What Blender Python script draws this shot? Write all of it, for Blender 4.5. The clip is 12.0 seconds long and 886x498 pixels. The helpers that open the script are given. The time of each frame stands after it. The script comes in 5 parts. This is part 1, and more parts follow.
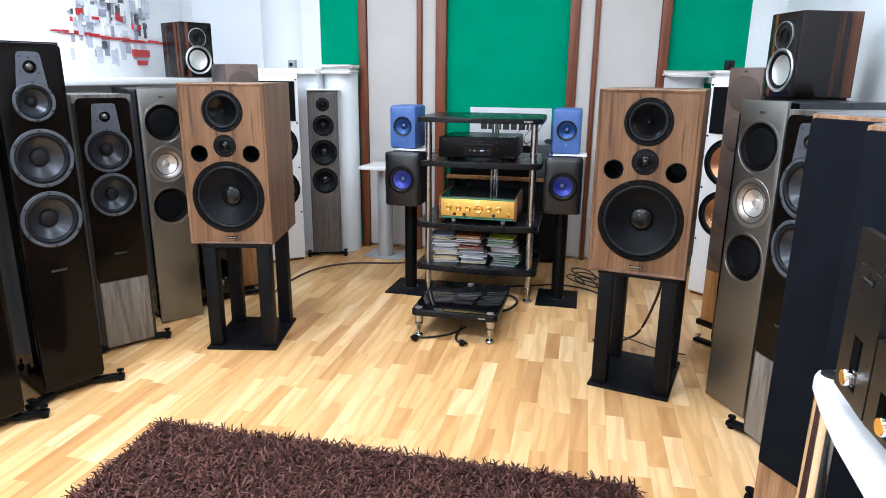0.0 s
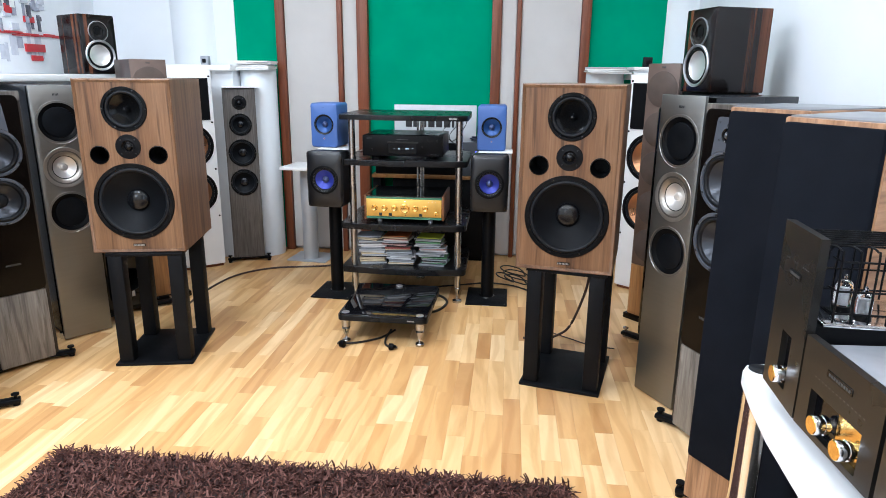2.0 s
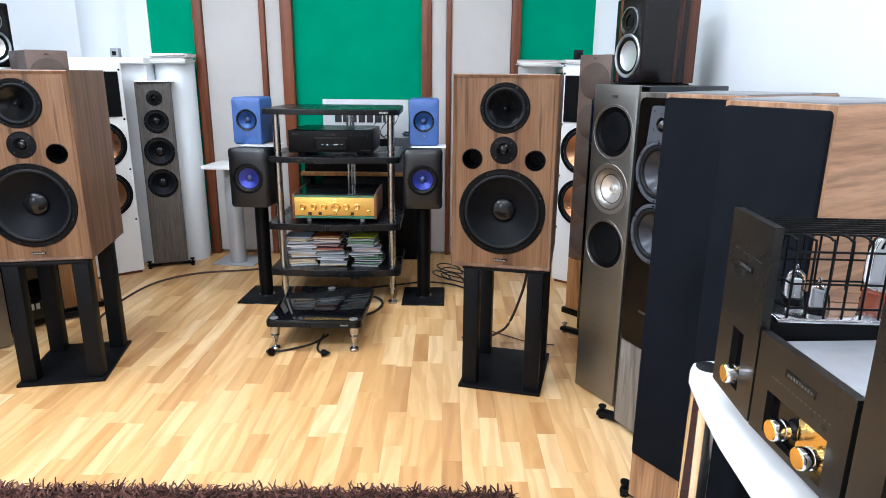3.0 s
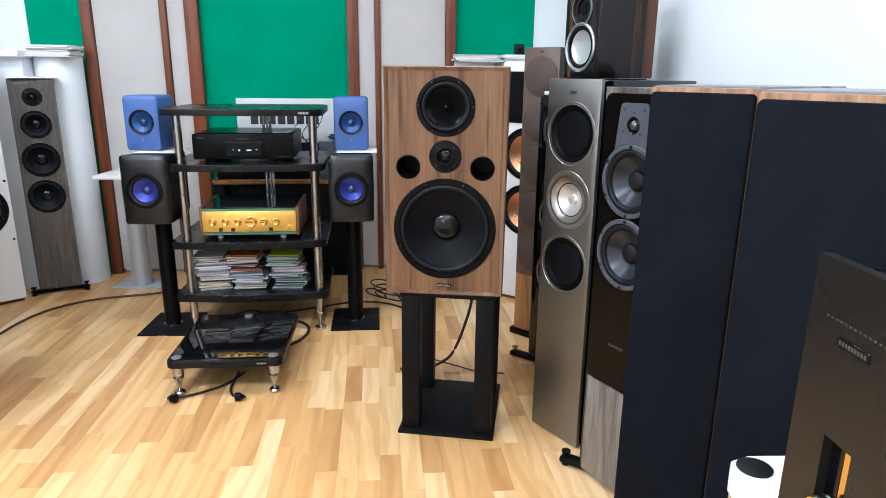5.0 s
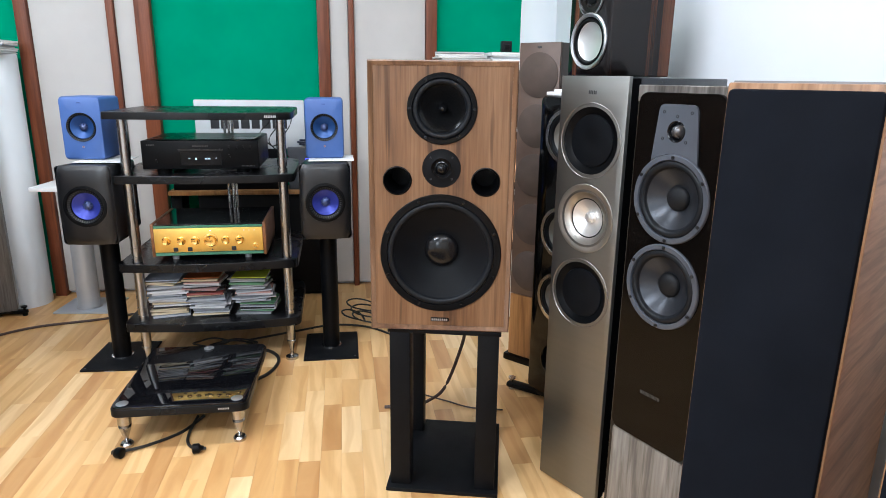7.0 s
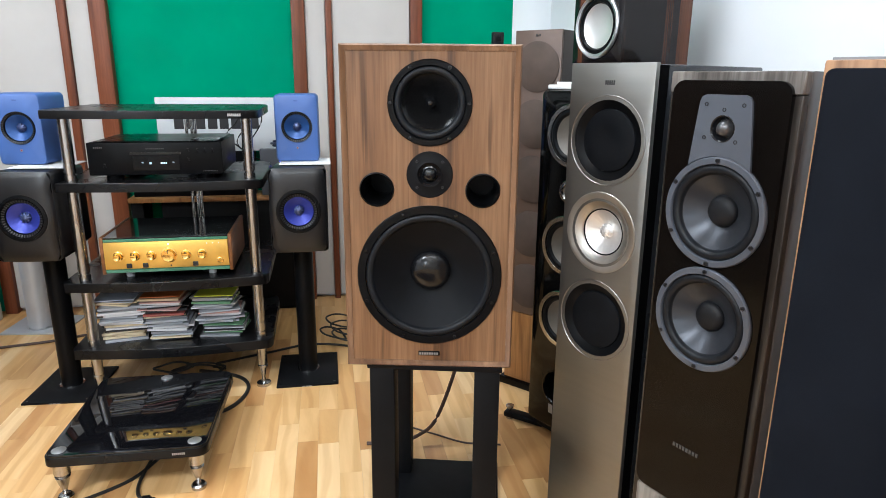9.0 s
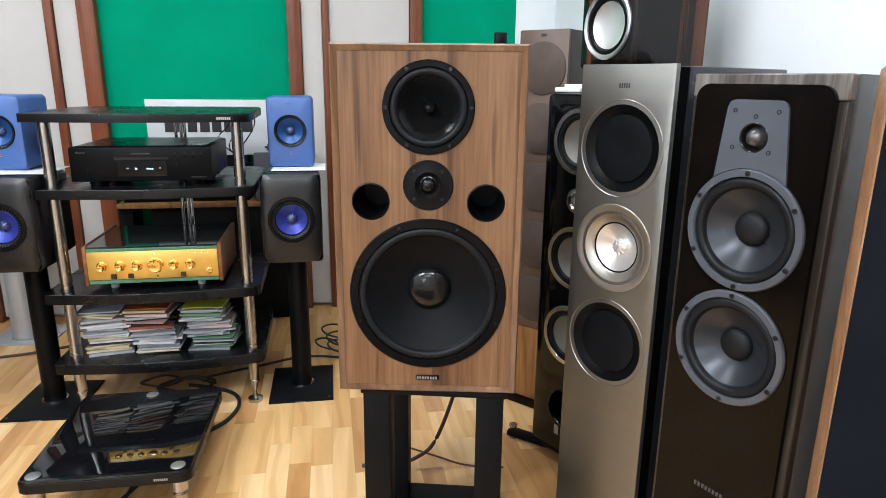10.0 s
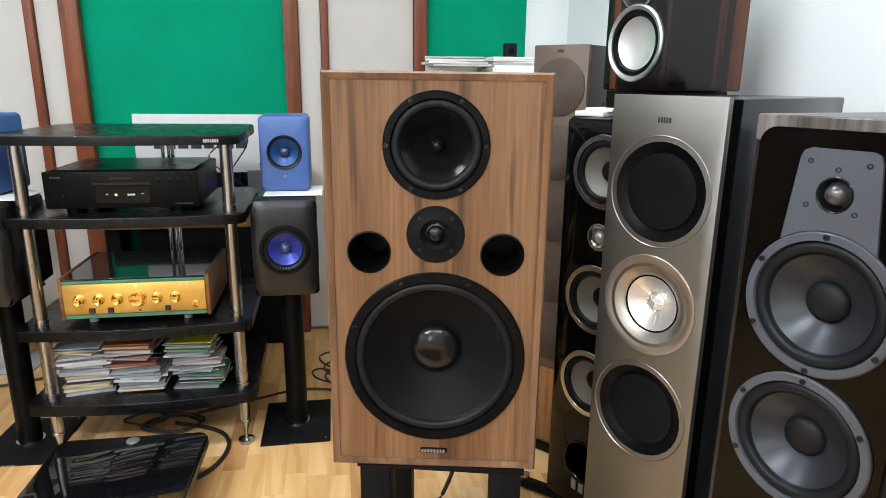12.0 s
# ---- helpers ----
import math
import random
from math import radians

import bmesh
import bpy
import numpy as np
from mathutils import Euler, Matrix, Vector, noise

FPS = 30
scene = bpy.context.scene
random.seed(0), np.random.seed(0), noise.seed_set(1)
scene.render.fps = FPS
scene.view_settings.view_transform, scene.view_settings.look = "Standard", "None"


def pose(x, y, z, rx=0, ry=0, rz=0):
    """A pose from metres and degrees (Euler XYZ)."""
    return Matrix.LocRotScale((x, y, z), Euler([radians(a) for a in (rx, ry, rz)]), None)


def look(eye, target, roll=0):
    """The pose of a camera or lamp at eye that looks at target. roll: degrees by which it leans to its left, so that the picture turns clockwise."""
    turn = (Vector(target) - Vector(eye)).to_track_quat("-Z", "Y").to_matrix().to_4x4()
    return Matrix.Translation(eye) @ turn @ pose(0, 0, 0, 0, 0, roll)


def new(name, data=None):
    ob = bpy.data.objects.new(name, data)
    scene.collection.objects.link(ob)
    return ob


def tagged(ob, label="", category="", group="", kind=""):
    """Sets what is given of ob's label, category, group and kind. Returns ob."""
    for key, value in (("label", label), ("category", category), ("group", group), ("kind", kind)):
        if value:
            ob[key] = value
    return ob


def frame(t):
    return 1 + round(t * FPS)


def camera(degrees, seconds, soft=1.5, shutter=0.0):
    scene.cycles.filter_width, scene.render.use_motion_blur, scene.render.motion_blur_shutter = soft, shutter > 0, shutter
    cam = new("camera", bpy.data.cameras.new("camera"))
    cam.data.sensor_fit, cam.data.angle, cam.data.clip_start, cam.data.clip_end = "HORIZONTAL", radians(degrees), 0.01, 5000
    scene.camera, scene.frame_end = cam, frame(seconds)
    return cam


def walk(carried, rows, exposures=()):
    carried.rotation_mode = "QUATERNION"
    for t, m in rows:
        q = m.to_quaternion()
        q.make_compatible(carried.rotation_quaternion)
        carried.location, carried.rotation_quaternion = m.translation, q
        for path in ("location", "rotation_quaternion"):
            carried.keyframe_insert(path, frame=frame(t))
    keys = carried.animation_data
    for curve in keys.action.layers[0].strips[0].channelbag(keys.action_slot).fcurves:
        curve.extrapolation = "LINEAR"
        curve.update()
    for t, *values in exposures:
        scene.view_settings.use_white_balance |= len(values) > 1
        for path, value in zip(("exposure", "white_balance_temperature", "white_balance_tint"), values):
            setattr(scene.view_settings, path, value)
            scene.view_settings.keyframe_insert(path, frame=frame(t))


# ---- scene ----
cam = camera(69.2, 12.0, 0.9)
PATH = [
    (0, (0.113, 0.04, 1.239), (-0.292, 1.927, 0.718), 0.6),
    (0.5, (0.108, 0.048, 1.236), (-0.282, 1.938, 0.713), 0.7),
    (1, (0.119, 0.063, 1.237), (-0.232, 1.961, 0.713), 0.7),
    (1.5, (0.123, 0.092, 1.235), (-0.158, 2.003, 0.712), 0.6),
    (2, (0.121, 0.124, 1.225), (-0.074, 2.045, 0.703), 0.6),
    (2.5, (0.127, 0.165, 1.214), (0.018, 2.092, 0.69), 0.5),
    (3, (0.134, 0.236, 1.197), (0.13, 2.166, 0.671), 0.5),
    (3.5, (0.133, 0.316, 1.19), (0.221, 2.243, 0.662), 0.6),
    (3.7, (0.132, 0.359, 1.187), (0.243, 2.284, 0.657), 0.5),
    (5.5, (0.14, 0.694, 1.169), (0.355, 2.613, 0.65), 0.7),
    (6, (0.139, 0.784, 1.165), (0.37, 2.702, 0.647), 0.7),
    (6.5, (0.119, 0.867, 1.161), (0.384, 2.781, 0.644), 0.8),
    (7, (0.101, 0.928, 1.157), (0.396, 2.838, 0.643), 0.7),
    (7.2, (0.094, 0.947, 1.15), (0.405, 2.856, 0.639), 0.9),
    (9, (0.137, 1.199, 1.133), (0.473, 3.103, 0.619), 0.5),
    (9.5, (0.149, 1.262, 1.132), (0.485, 3.166, 0.622), 0.6),
    (10, (0.159, 1.309, 1.135), (0.492, 3.214, 0.625), 0.6),
    (10.5, (0.171, 1.351, 1.12), (0.496, 3.258, 0.612), 0.6),
    (11, (0.183, 1.383, 1.127), (0.506, 3.29, 0.618), 0.6),
    (11.5, (0.184, 1.442, 1.149), (0.508, 3.348, 0.639), 0.7),
    (12, (0.179, 1.498, 1.185), (0.504, 3.405, 0.679), 0.7),
]
walk(cam, [(t, look(eye, target, roll)) for t, eye, target, roll in PATH], [(0, 0.0, 5950, 10), (3.7, 0.0, 5950, 10), (6.5, 0.03, 6100, 10), (9.0, 0.10, 6300, 9), (10.5, 0.10, 6450, 9), (12, 0.04, 6600, 8)])

# ---- world and lights ----
world = bpy.data.worlds.new("world")
world.use_nodes = True
scene.world = world
world.node_tree.nodes["Background"].inputs["Color"].default_value = (0.9, 0.95, 1.0, 1)
world.node_tree.nodes["Background"].inputs["Strength"].default_value = 0.3


def area_lamp(name, m, sx, sy, watts, colour):
    data = bpy.data.lights.new(name, "AREA")
    data.shape, data.size, data.size_y, data.energy, data.color = "RECTANGLE", sx, sy, watts, colour
    ob = new(name, data)
    ob.matrix_basis = m
    return ob


CEIL = 2.75
XL, XR, YB, YF = -2.75, 1.25, 4.53, -2.6
LAMPS = [(-1.6, 0.75, 88), (0.2, 0.4, 30), (-1.7, 2.6, 34), (0.2, 2.7, 24), (-0.6, -1.3, 28)]
for lx, ly, watts in LAMPS:
    area_lamp("ceiling_lamp_light", pose(lx, ly, CEIL - 0.06), 1.15, 0.28, watts, (0.90, 0.965, 1.04))
area_lamp("window_light", pose(-2.32, YF + 0.05, 2.0, 90, 0, 0), 0.5, 0.9, 32, (0.86, 0.94, 1.0))

# ---- materials ----


def tree(name):
    m = bpy.data.materials.new(name)
    m.use_nodes = True
    n = m.node_tree.nodes
    return m, n, m.node_tree.links, n["Principled BSDF"]


def ramp(n, l, fac, stops):
    r = n.new("ShaderNodeValToRGB")
    while len(r.color_ramp.elements) < len(stops):
        r.color_ramp.elements.new(0.5)
    for e, (p, c) in zip(r.color_ramp.elements, stops):
        e.position, e.color = p, (*c, 1)
    l.new(fac, r.inputs[0])
    return r.outputs[0]


def noise_of(n, l, vec, scale, stretch=(1, 1, 1), detail=4, rough=0.55, distort=0.0):
    mp = n.new("ShaderNodeMapping")
    mp.inputs["Scale"].default_value = stretch
    l.new(vec, mp.inputs["Vector"])
    t = n.new("ShaderNodeTexNoise")
    t.inputs["Scale"].default_value, t.inputs["Detail"].default_value = scale, detail
    t.inputs["Roughness"].default_value, t.inputs["Distortion"].default_value = rough, distort
    l.new(mp.outputs[0], t.inputs["Vector"])
    return t.outputs["Fac"]


def plain(name, c, rough=0.5, metal=0.0, vary=0.12, scale=14, bump=0.0, bscale=300, coat=0.0, stretch=(1, 1, 1), spec=0.5):
    """A surface of one colour with faint mottling, smudges in its gloss and fine relief."""
    m, n, l, p = tree(name)
    co = n.new("ShaderNodeTexCoord").outputs["Object"]
    f = noise_of(n, l, co, scale, stretch, 5)
    lo, hi = [x * (1 - vary) for x in c], [min(1, x * (1 + vary)) for x in c]
    l.new(ramp(n, l, f, [(0.3, lo), (0.7, hi)]), p.inputs["Base Color"])
    r = ramp(n, l, noise_of(n, l, co, 6, stretch, 3), [(0.3, [rough * 0.85] * 3), (0.75, [min(1, rough * 1.2)] * 3)])
    l.new(r, p.inputs["Roughness"])
    p.inputs["Metallic"].default_value, p.inputs["Coat Weight"].default_value = metal, coat
    p.inputs["Coat Roughness"].default_value = 0.05
    p.inputs["Specular IOR Level"].default_value = spec
    if bump:
        b = n.new("ShaderNodeBump")
        b.inputs["Strength"].default_value, b.inputs["Distance"].default_value = bump, 0.001
        l.new(noise_of(n, l, co, bscale, stretch, 3), b.inputs["Height"])
        l.new(b.outputs[0], p.inputs["Normal"])
    return m


def wood(name, dark, mid, light, rough=0.45, band=14, along=(1, 1, 0.06), coat=0.0, pores=0.25, at=(0.3, 0.48, 0.72), streak=(0.55, 3.2, 0.36, 0.54)):
    """Veneer with bands and pores along one axis."""
    m, n, l, p = tree(name)
    co = n.new("ShaderNodeTexCoord").outputs["Object"]
    a = noise_of(n, l, co, band, along, 6, 0.62, 0.6)
    b = noise_of(n, l, co, 170, along, 3, 0.6)
    col = ramp(n, l, a, list(zip(at, (dark, mid, light))))
    mix = n.new("ShaderNodeMixRGB")
    mix.blend_type = "MULTIPLY"
    mix.inputs[0].default_value = pores
    l.new(col, mix.inputs[1])
    l.new(ramp(n, l, b, [(0.36, (0.35, 0.3, 0.27)), (0.6, (1, 1, 1))]), mix.inputs[2])
    st = n.new("ShaderNodeMixRGB")
    st.blend_type, st.inputs[0].default_value = "MULTIPLY", streak[0]
    l.new(mix.outputs[0], st.inputs[1])
    l.new(ramp(n, l, noise_of(n, l, co, band * streak[1], along, 3, 0.5, 0.5), [(streak[2], (0.36, 0.32, 0.29)), (streak[3], (1, 1, 1))]), st.inputs[2])
    l.new(st.outputs[0], p.inputs["Base Color"])
    p.inputs["Roughness"].default_value, p.inputs["Coat Weight"].default_value = rough, coat
    p.inputs["Specular IOR Level"].default_value = 0.35
    bp = n.new("ShaderNodeBump")
    bp.inputs["Strength"].default_value, bp.inputs["Distance"].default_value = 0.12, 0.0006
    l.new(b, bp.inputs["Height"])
    l.new(bp.outputs[0], p.inputs["Normal"])
    return m


def floor_wood(name, island):
    """Lacquered beech strips; each strip takes its own tone and grain."""
    m, n, l, p = tree(name)
    co = n.new("ShaderNodeTexCoord").outputs["Object"]
    rnd = n.new("ShaderNodeNewGeometry").outputs["Random Per Island"] if island else n.new("ShaderNodeObjectInfo").outputs["Random"]
    ad = n.new("ShaderNodeVectorMath")
    ad.operation = "MULTIPLY_ADD"
    ad.inputs[1].default_value = (37.0, 53.0, 0.0)
    l.new(rnd, ad.inputs[0])
    l.new(co, ad.inputs[2])
    v = ad.outputs[0]
    base = ramp(n, l, rnd, [(0.0, (0.54, 0.285, 0.110)), (0.2, (0.66, 0.38, 0.150)), (0.5, (0.73, 0.445, 0.19)), (0.8, (0.79, 0.515, 0.240)), (1.0, (0.86, 0.61, 0.33))])
    fl = noise_of(n, l, v, 9, (1, 0.16, 1), 5, 0.6, 1.4)
    w = n.new("ShaderNodeTexWave")
    w.inputs["Scale"].default_value, w.inputs["Distortion"].default_value = 4.5, 11
    w.inputs["Detail"].default_value, w.inputs["Detail Scale"].default_value = 2, 1.2
    mp = n.new("ShaderNodeMapping")
    mp.inputs["Scale"].default_value = (1, 0.2, 1)
    l.new(v, mp.inputs["Vector"])
    l.new(mp.outputs[0], w.inputs["Vector"])
    mx = n.new("ShaderNodeMixRGB")
    mx.blend_type, mx.inputs[0].default_value = "MULTIPLY", 0.55
    l.new(base, mx.inputs[1])
    l.new(ramp(n, l, fl, [(0.28, (0.72, 0.62, 0.5)), (0.6, (1, 1, 1))]), mx.inputs[2])
    m2 = n.new("ShaderNodeMixRGB")
    m2.blend_type, m2.inputs[0].default_value = "MULTIPLY", 0.28
    l.new(mx.outputs[0], m2.inputs[1])
    m2.inputs[0].default_value = 0.45
    l.new(ramp(n, l, w.outputs["Fac"], [(0.1, (0.75, 0.62, 0.48)), (0.5, (1, 1, 1))]), m2.inputs[2])
    l.new(m2.outputs[0], p.inputs["Base Color"])
    l.new(ramp(n, l, noise_of(n, l, co, 3.0), [(0.3, (0.30,) * 3), (0.7, (0.42,) * 3)]), p.inputs["Roughness"])
    p.inputs["Coat Weight"].default_value, p.inputs["Coat Roughness"].default_value = 0.25, 0.22
    return m


WALNUT = wood("walnut_veneer", (0.085, 0.040, 0.021), (0.192, 0.096, 0.045), (0.240, 0.130, 0.066), 0.42, 13, (1, 1, 0.035), 0.0, 0.35, (0.36, 0.46, 0.62), (0.8, 2.4, 0.37, 0.44))
WALNUT_EDGE = wood("walnut_edge", (0.085, 0.040, 0.02), (0.18, 0.092, 0.047), (0.25, 0.14, 0.076), 0.4, 12)
CHERRY = wood("red_brown_strip", (0.135, 0.036, 0.014), (0.195, 0.055, 0.022), (0.25, 0.078, 0.034), 0.4, 8)
OAK_WARM = wood("warm_walnut_side", (0.27, 0.125, 0.055), (0.39, 0.20, 0.098), (0.46, 0.255, 0.135), 0.4, 16, (1, 0.04, 1), 0.0, 0.3)
DARKEDGE = wood("dark_grained_edge", (0.010, 0.008, 0.007), (0.022, 0.018, 0.015), (0.05, 0.043, 0.037), 0.35, 40, (1, 1, 0.05))
PALECONE = plain("pale_cone", (0.24, 0.225, 0.20), 0.5)
PALEEDGE = wood("pale_veneer_edge", (0.24, 0.12, 0.055), (0.36, 0.195, 0.10), (0.45, 0.265, 0.15), 0.38, 20)
HONEY = wood("honey_wood", (0.25, 0.11, 0.035), (0.36, 0.17, 0.06), (0.45, 0.23, 0.09), 0.3, 10)
EBONY = wood("striped_ebony", (0.006, 0.0042, 0.004), (0.010, 0.0055, 0.0045), (0.115, 0.040, 0.019), 0.16, 14, (1, 1, 0.012), 0.05, 0.2, (0.5, 0.56, 0.61))
GREYOAK = wood("grey_oak", (0.13, 0.115, 0.10), (0.20, 0.18, 0.155), (0.28, 0.255, 0.22), 0.45, 30)
GREYBAND = wood("grey_grained_edge", (0.055, 0.046, 0.04), (0.12, 0.108, 0.098), (0.22, 0.205, 0.19), 0.35, 40, (1, 1, 0.06))
SILVERWOOD = plain("silver_side", (0.145, 0.15, 0.155), 0.4, 0.3, 0.08)
BLACKSATIN = plain("black_satin", (0.0030, 0.0033, 0.004), 0.36, 0, 0.2, spec=0.11)
BLACKMATT = plain("black_matt", (0.0045, 0.0048, 0.0056), 0.5, 0, 0.2, bump=0.1, spec=0.12)
BLACKPOWDER = plain("black_powder_coat", (0.0045, 0.0048, 0.0058), 0.5, 0, 0.2, bump=0.35, bscale=900, spec=0.12)
GLOSS = plain("black_lacquer", (0.003, 0.003, 0.003), 0.07, 0, 0.2, coat=0.06, spec=0.25)
BROWNGLOSS = plain("dark_brown_lacquer", (0.0036, 0.0028, 0.0024), 0.14, 0, 0.2, spec=0.13)
RUBBER = plain("rubber_surround", (0.0075, 0.0088, 0.0112), 0.42, 0, 0.2, spec=0.2)
CONE_BLACK = plain("black_cone", (0.0045, 0.0053, 0.0068), 0.5, 0, 0.2, bump=0.15, bscale=500, spec=0.1)
CONE_CLEAR = plain("glossy_black_cone", (0.0045, 0.0047, 0.0052), 0.18, 0, 0.2, spec=0.25)
CONE_GREY = plain("satin_grey_cone", (0.038, 0.042, 0.050), 0.33, 0.5, 0.1, spec=0.35)
CAP_BLACK = plain("glossy_dust_cap", (0.006, 0.0065, 0.0078), 0.2, 0, 0.2, spec=0.35)
CAP_MATT = plain("soft_dust_cap", (0.0085, 0.009, 0.0105), 0.5, 0, 0.2, spec=0.2)
GREYPLATE = plain("grey_metal_plate", (0.085, 0.096, 0.118), 0.42, 0.3, 0.06, bump=0.1, bscale=700)
STEEL = plain("brushed_steel", (0.44, 0.44, 0.44), 0.25, 1.0, 0.06, 60, 0.08, 400, stretch=(1, 1, 0.05))
CHROME = plain("chrome", (0.75, 0.75, 0.76), 0.1, 1.0, 0.04)
ALU = plain("aluminium", (0.55, 0.56, 0.58), 0.42, 1.0, 0.05)
SILVERCONE = plain("silver_cone", (0.80, 0.79, 0.77), 0.36, 0.75, 0.05)
DISH = plain("spun_aluminium_dish", (0.50, 0.48, 0.44), 0.42, 1.0, 0.06, 40)
KEFFRONT = plain("brushed_grey_aluminium_front", (0.245, 0.242, 0.228), 0.47, 1.0, 0.03, 60, 0.06, 500, stretch=(0.04, 1, 1))
KEFSIDE = plain("graphite_side", (0.082, 0.090, 0.105), 0.38, 0.2, 0.1)
BRONZE_GRILLE = plain("brown_front", (0.110, 0.072, 0.055), 0.42, 0.1, 0.1)
BRONZE_DISC = plain("brown_cloth_disc", (0.075, 0.052, 0.041), 0.8, 0, 0.15, bump=0.4, bscale=1200)
CLOTH = plain("black_grille_cloth", (0.0075, 0.0088, 0.0122), 0.9, 0, 0.15, 10, 0.5, 1500, spec=0.03)
COPPER = plain("copper_cone", (0.62, 0.30, 0.15), 0.3, 0.9, 0.08)
WHITE = plain("white_lacquer", (0.80, 0.80, 0.79), 0.35, 0, 0.02)
GREYTOWER = wood("grey_stained_ash", (0.062, 0.056, 0.052), (0.092, 0.084, 0.078), (0.125, 0.115, 0.107), 0.3, 45, (1, 1, 0.05), 0.2)
BLUE = plain("matt_blue", (0.052, 0.118, 0.335), 0.45, 0, 0.05)
BLUECONE = plain("blue_cone", (0.016, 0.065, 0.22), 0.4, 0.3, 0.06)
VIOLETCONE = plain("violet_blue_cone", (0.032, 0.046, 0.30), 0.3, 0.4, 0.06)
GOLD = plain("gold_front", (0.80, 0.50, 0.12), 0.36, 0.75, 0.06, 30)
GOLDKNOB = plain("polished_gold", (0.84, 0.55, 0.17), 0.2, 1.0, 0.05)
GREENSTRIP = plain("green_strip", (0.06, 0.19, 0.12), 0.2)
SMOKED = plain("smoked_acrylic", (0.012, 0.014, 0.014), 0.05, 0, 0.1)
BLACKGLASS = plain("black_glass", (0.004, 0.004, 0.005), 0.03, 0, 0.1)
SHELF = plain("black_shelf_board", (0.0038, 0.0038, 0.0044), 0.28, 0, 0.2, bump=0.1, bscale=800, spec=0.22)
DISPLAY = plain("display_window", (0.003, 0.003, 0.004), 0.12, spec=0.2)
PAPER = plain("paper", (0.78, 0.78, 0.76), 0.7, 0, 0.05)
PAPER_GREY = plain("grey_print", (0.45, 0.47, 0.5), 0.5, 0, 0.2)
LETTER = plain("dark_print", (0.015, 0.015, 0.017), 0.5)
BADGE = plain("badge_silver", (0.38, 0.38, 0.38), 0.4, 0.6)
DIMPRINT = plain("grey_lettering", (0.055, 0.054, 0.052), 0.5)
SIGN = plain("sign_board", (0.55, 0.58, 0.60), 0.5, 0, 0.05)
GREEN = plain("green_wall_cloth", (0.001, 0.27, 0.145), 0.95, 0, 0.07, 4, 0.35, 900, spec=0.08)
FABRIC = plain("grey_acoustic_cloth", (0.52, 0.50, 0.475), 0.85, 0, 0.04, 5, 0.35, 900)
WALLPAINT = plain("white_wall_paint", (0.74, 0.765, 0.79), 0.6, 0, 0.025, 2.5, 0.25, 160)
COLUMN = plain("pale_column_paint", (0.70, 0.735, 0.76), 0.5, 0, 0.03, 3, 0.15, 200)
CEILPAINT = plain("ceiling_paint", (0.82, 0.82, 0.81), 0.7, 0, 0.03, 3)
CABLE = plain("black_cable", (0.012, 0.012, 0.012), 0.5)
CABLE_BROWN = plain("brown_cable", (0.055, 0.03, 0.025), 0.5)
SILVERPAINT = plain("silver_paint", (0.50, 0.53, 0.57), 0.4, 0.4, 0.04)
GUN = plain("dark_bronze_panel", (0.016, 0.0155, 0.0145), 0.3, 0.4, 0.08, 40, 0.05, 500)
RED = plain("red_paint", (0.45, 0.02, 0.025), 0.4)
GREYPAINT = plain("grey_paint", (0.33, 0.35, 0.38), 0.5, 0, 0.2)
SUBFLOOR = plain("floor_joint", (0.42, 0.24, 0.10), 0.7)
SCREW = plain("dark_screw", (0.022, 0.022, 0.025), 0.4, 0.6)
TRIMRING = plain("dull_metal_ring", (0.30, 0.29, 0.28), 0.36, 1.0)
GAP_BLACK = plain("black_joint", (0.002, 0.002, 0.0024), 0.9, spec=0.03)
KEFGLOSS = plain("glossy_graphite_side", (0.016, 0.018, 0.022), 0.22, 0, 0.1, spec=0.4)
RIB = plain("ribbed_rubber", (0.022, 0.023, 0.026), 0.4)
SATINBLACK = plain("satin_black_lacquer", (0.006, 0.0066, 0.008), 0.34, 0, 0.2, spec=0.5)
THROAT = plain("blue_grey_throat", (0.085, 0.115, 0.24), 0.32, 0.7)
FLOOR_OBJ, FLOOR_ISL = floor_wood("beech_strip", False), floor_wood("beech_strip_field", True)


def glow(name, c, s):
    m, n, l, p = tree(name)
    p.inputs["Base Color"].default_value = (*c, 1)
    p.inputs["Emission Color"].default_value, p.inputs["Emission Strength"].default_value = (*c, 1), s
    return m


LED_BLUE, LED_WHITE, LAMPGLOW = glow("blue_led", (0.05, 0.06, 1.0), 6), glow("display_light", (0.65, 0.85, 1.0), 0.4), glow("lamp_diffuser", (1.0, 0.97, 0.92), 3)
LED_VIOLET = glow("violet_led", (0.5, 0.35, 1.0), 4)


def rug_fibre():
    m, n, l, p = tree("brown_shag_fibre")
    r = n.new("ShaderNodeNewGeometry").outputs["Random Per Island"]
    l.new(ramp(n, l, r, [(0, (0.020, 0.0075, 0.0058)), (0.55, (0.066, 0.026, 0.020)), (1, (0.165, 0.078, 0.062))]), p.inputs["Base Color"])
    p.inputs["Roughness"].default_value = 0.75
    p.inputs["Specular IOR Level"].default_value = 0.15
    return m


def glass(name, tint=(1, 1, 1), rough=0.0):
    m, n, l, p = tree(name)
    p.inputs["Base Color"].default_value = (*tint, 1)
    p.inputs["Transmission Weight"].default_value, p.inputs["Roughness"].default_value, p.inputs["IOR"].default_value = 1, rough, 1.45
    return m


RUGMAT, GLASS = rug_fibre(), glass("clear_glass")

# ---- mesh tools ----


def thing(name, label, category, m, group=""):
    ob = tagged(new(name), label, category, group)
    ob.empty_display_size = 0.1
    ob.matrix_basis = m
    return ob


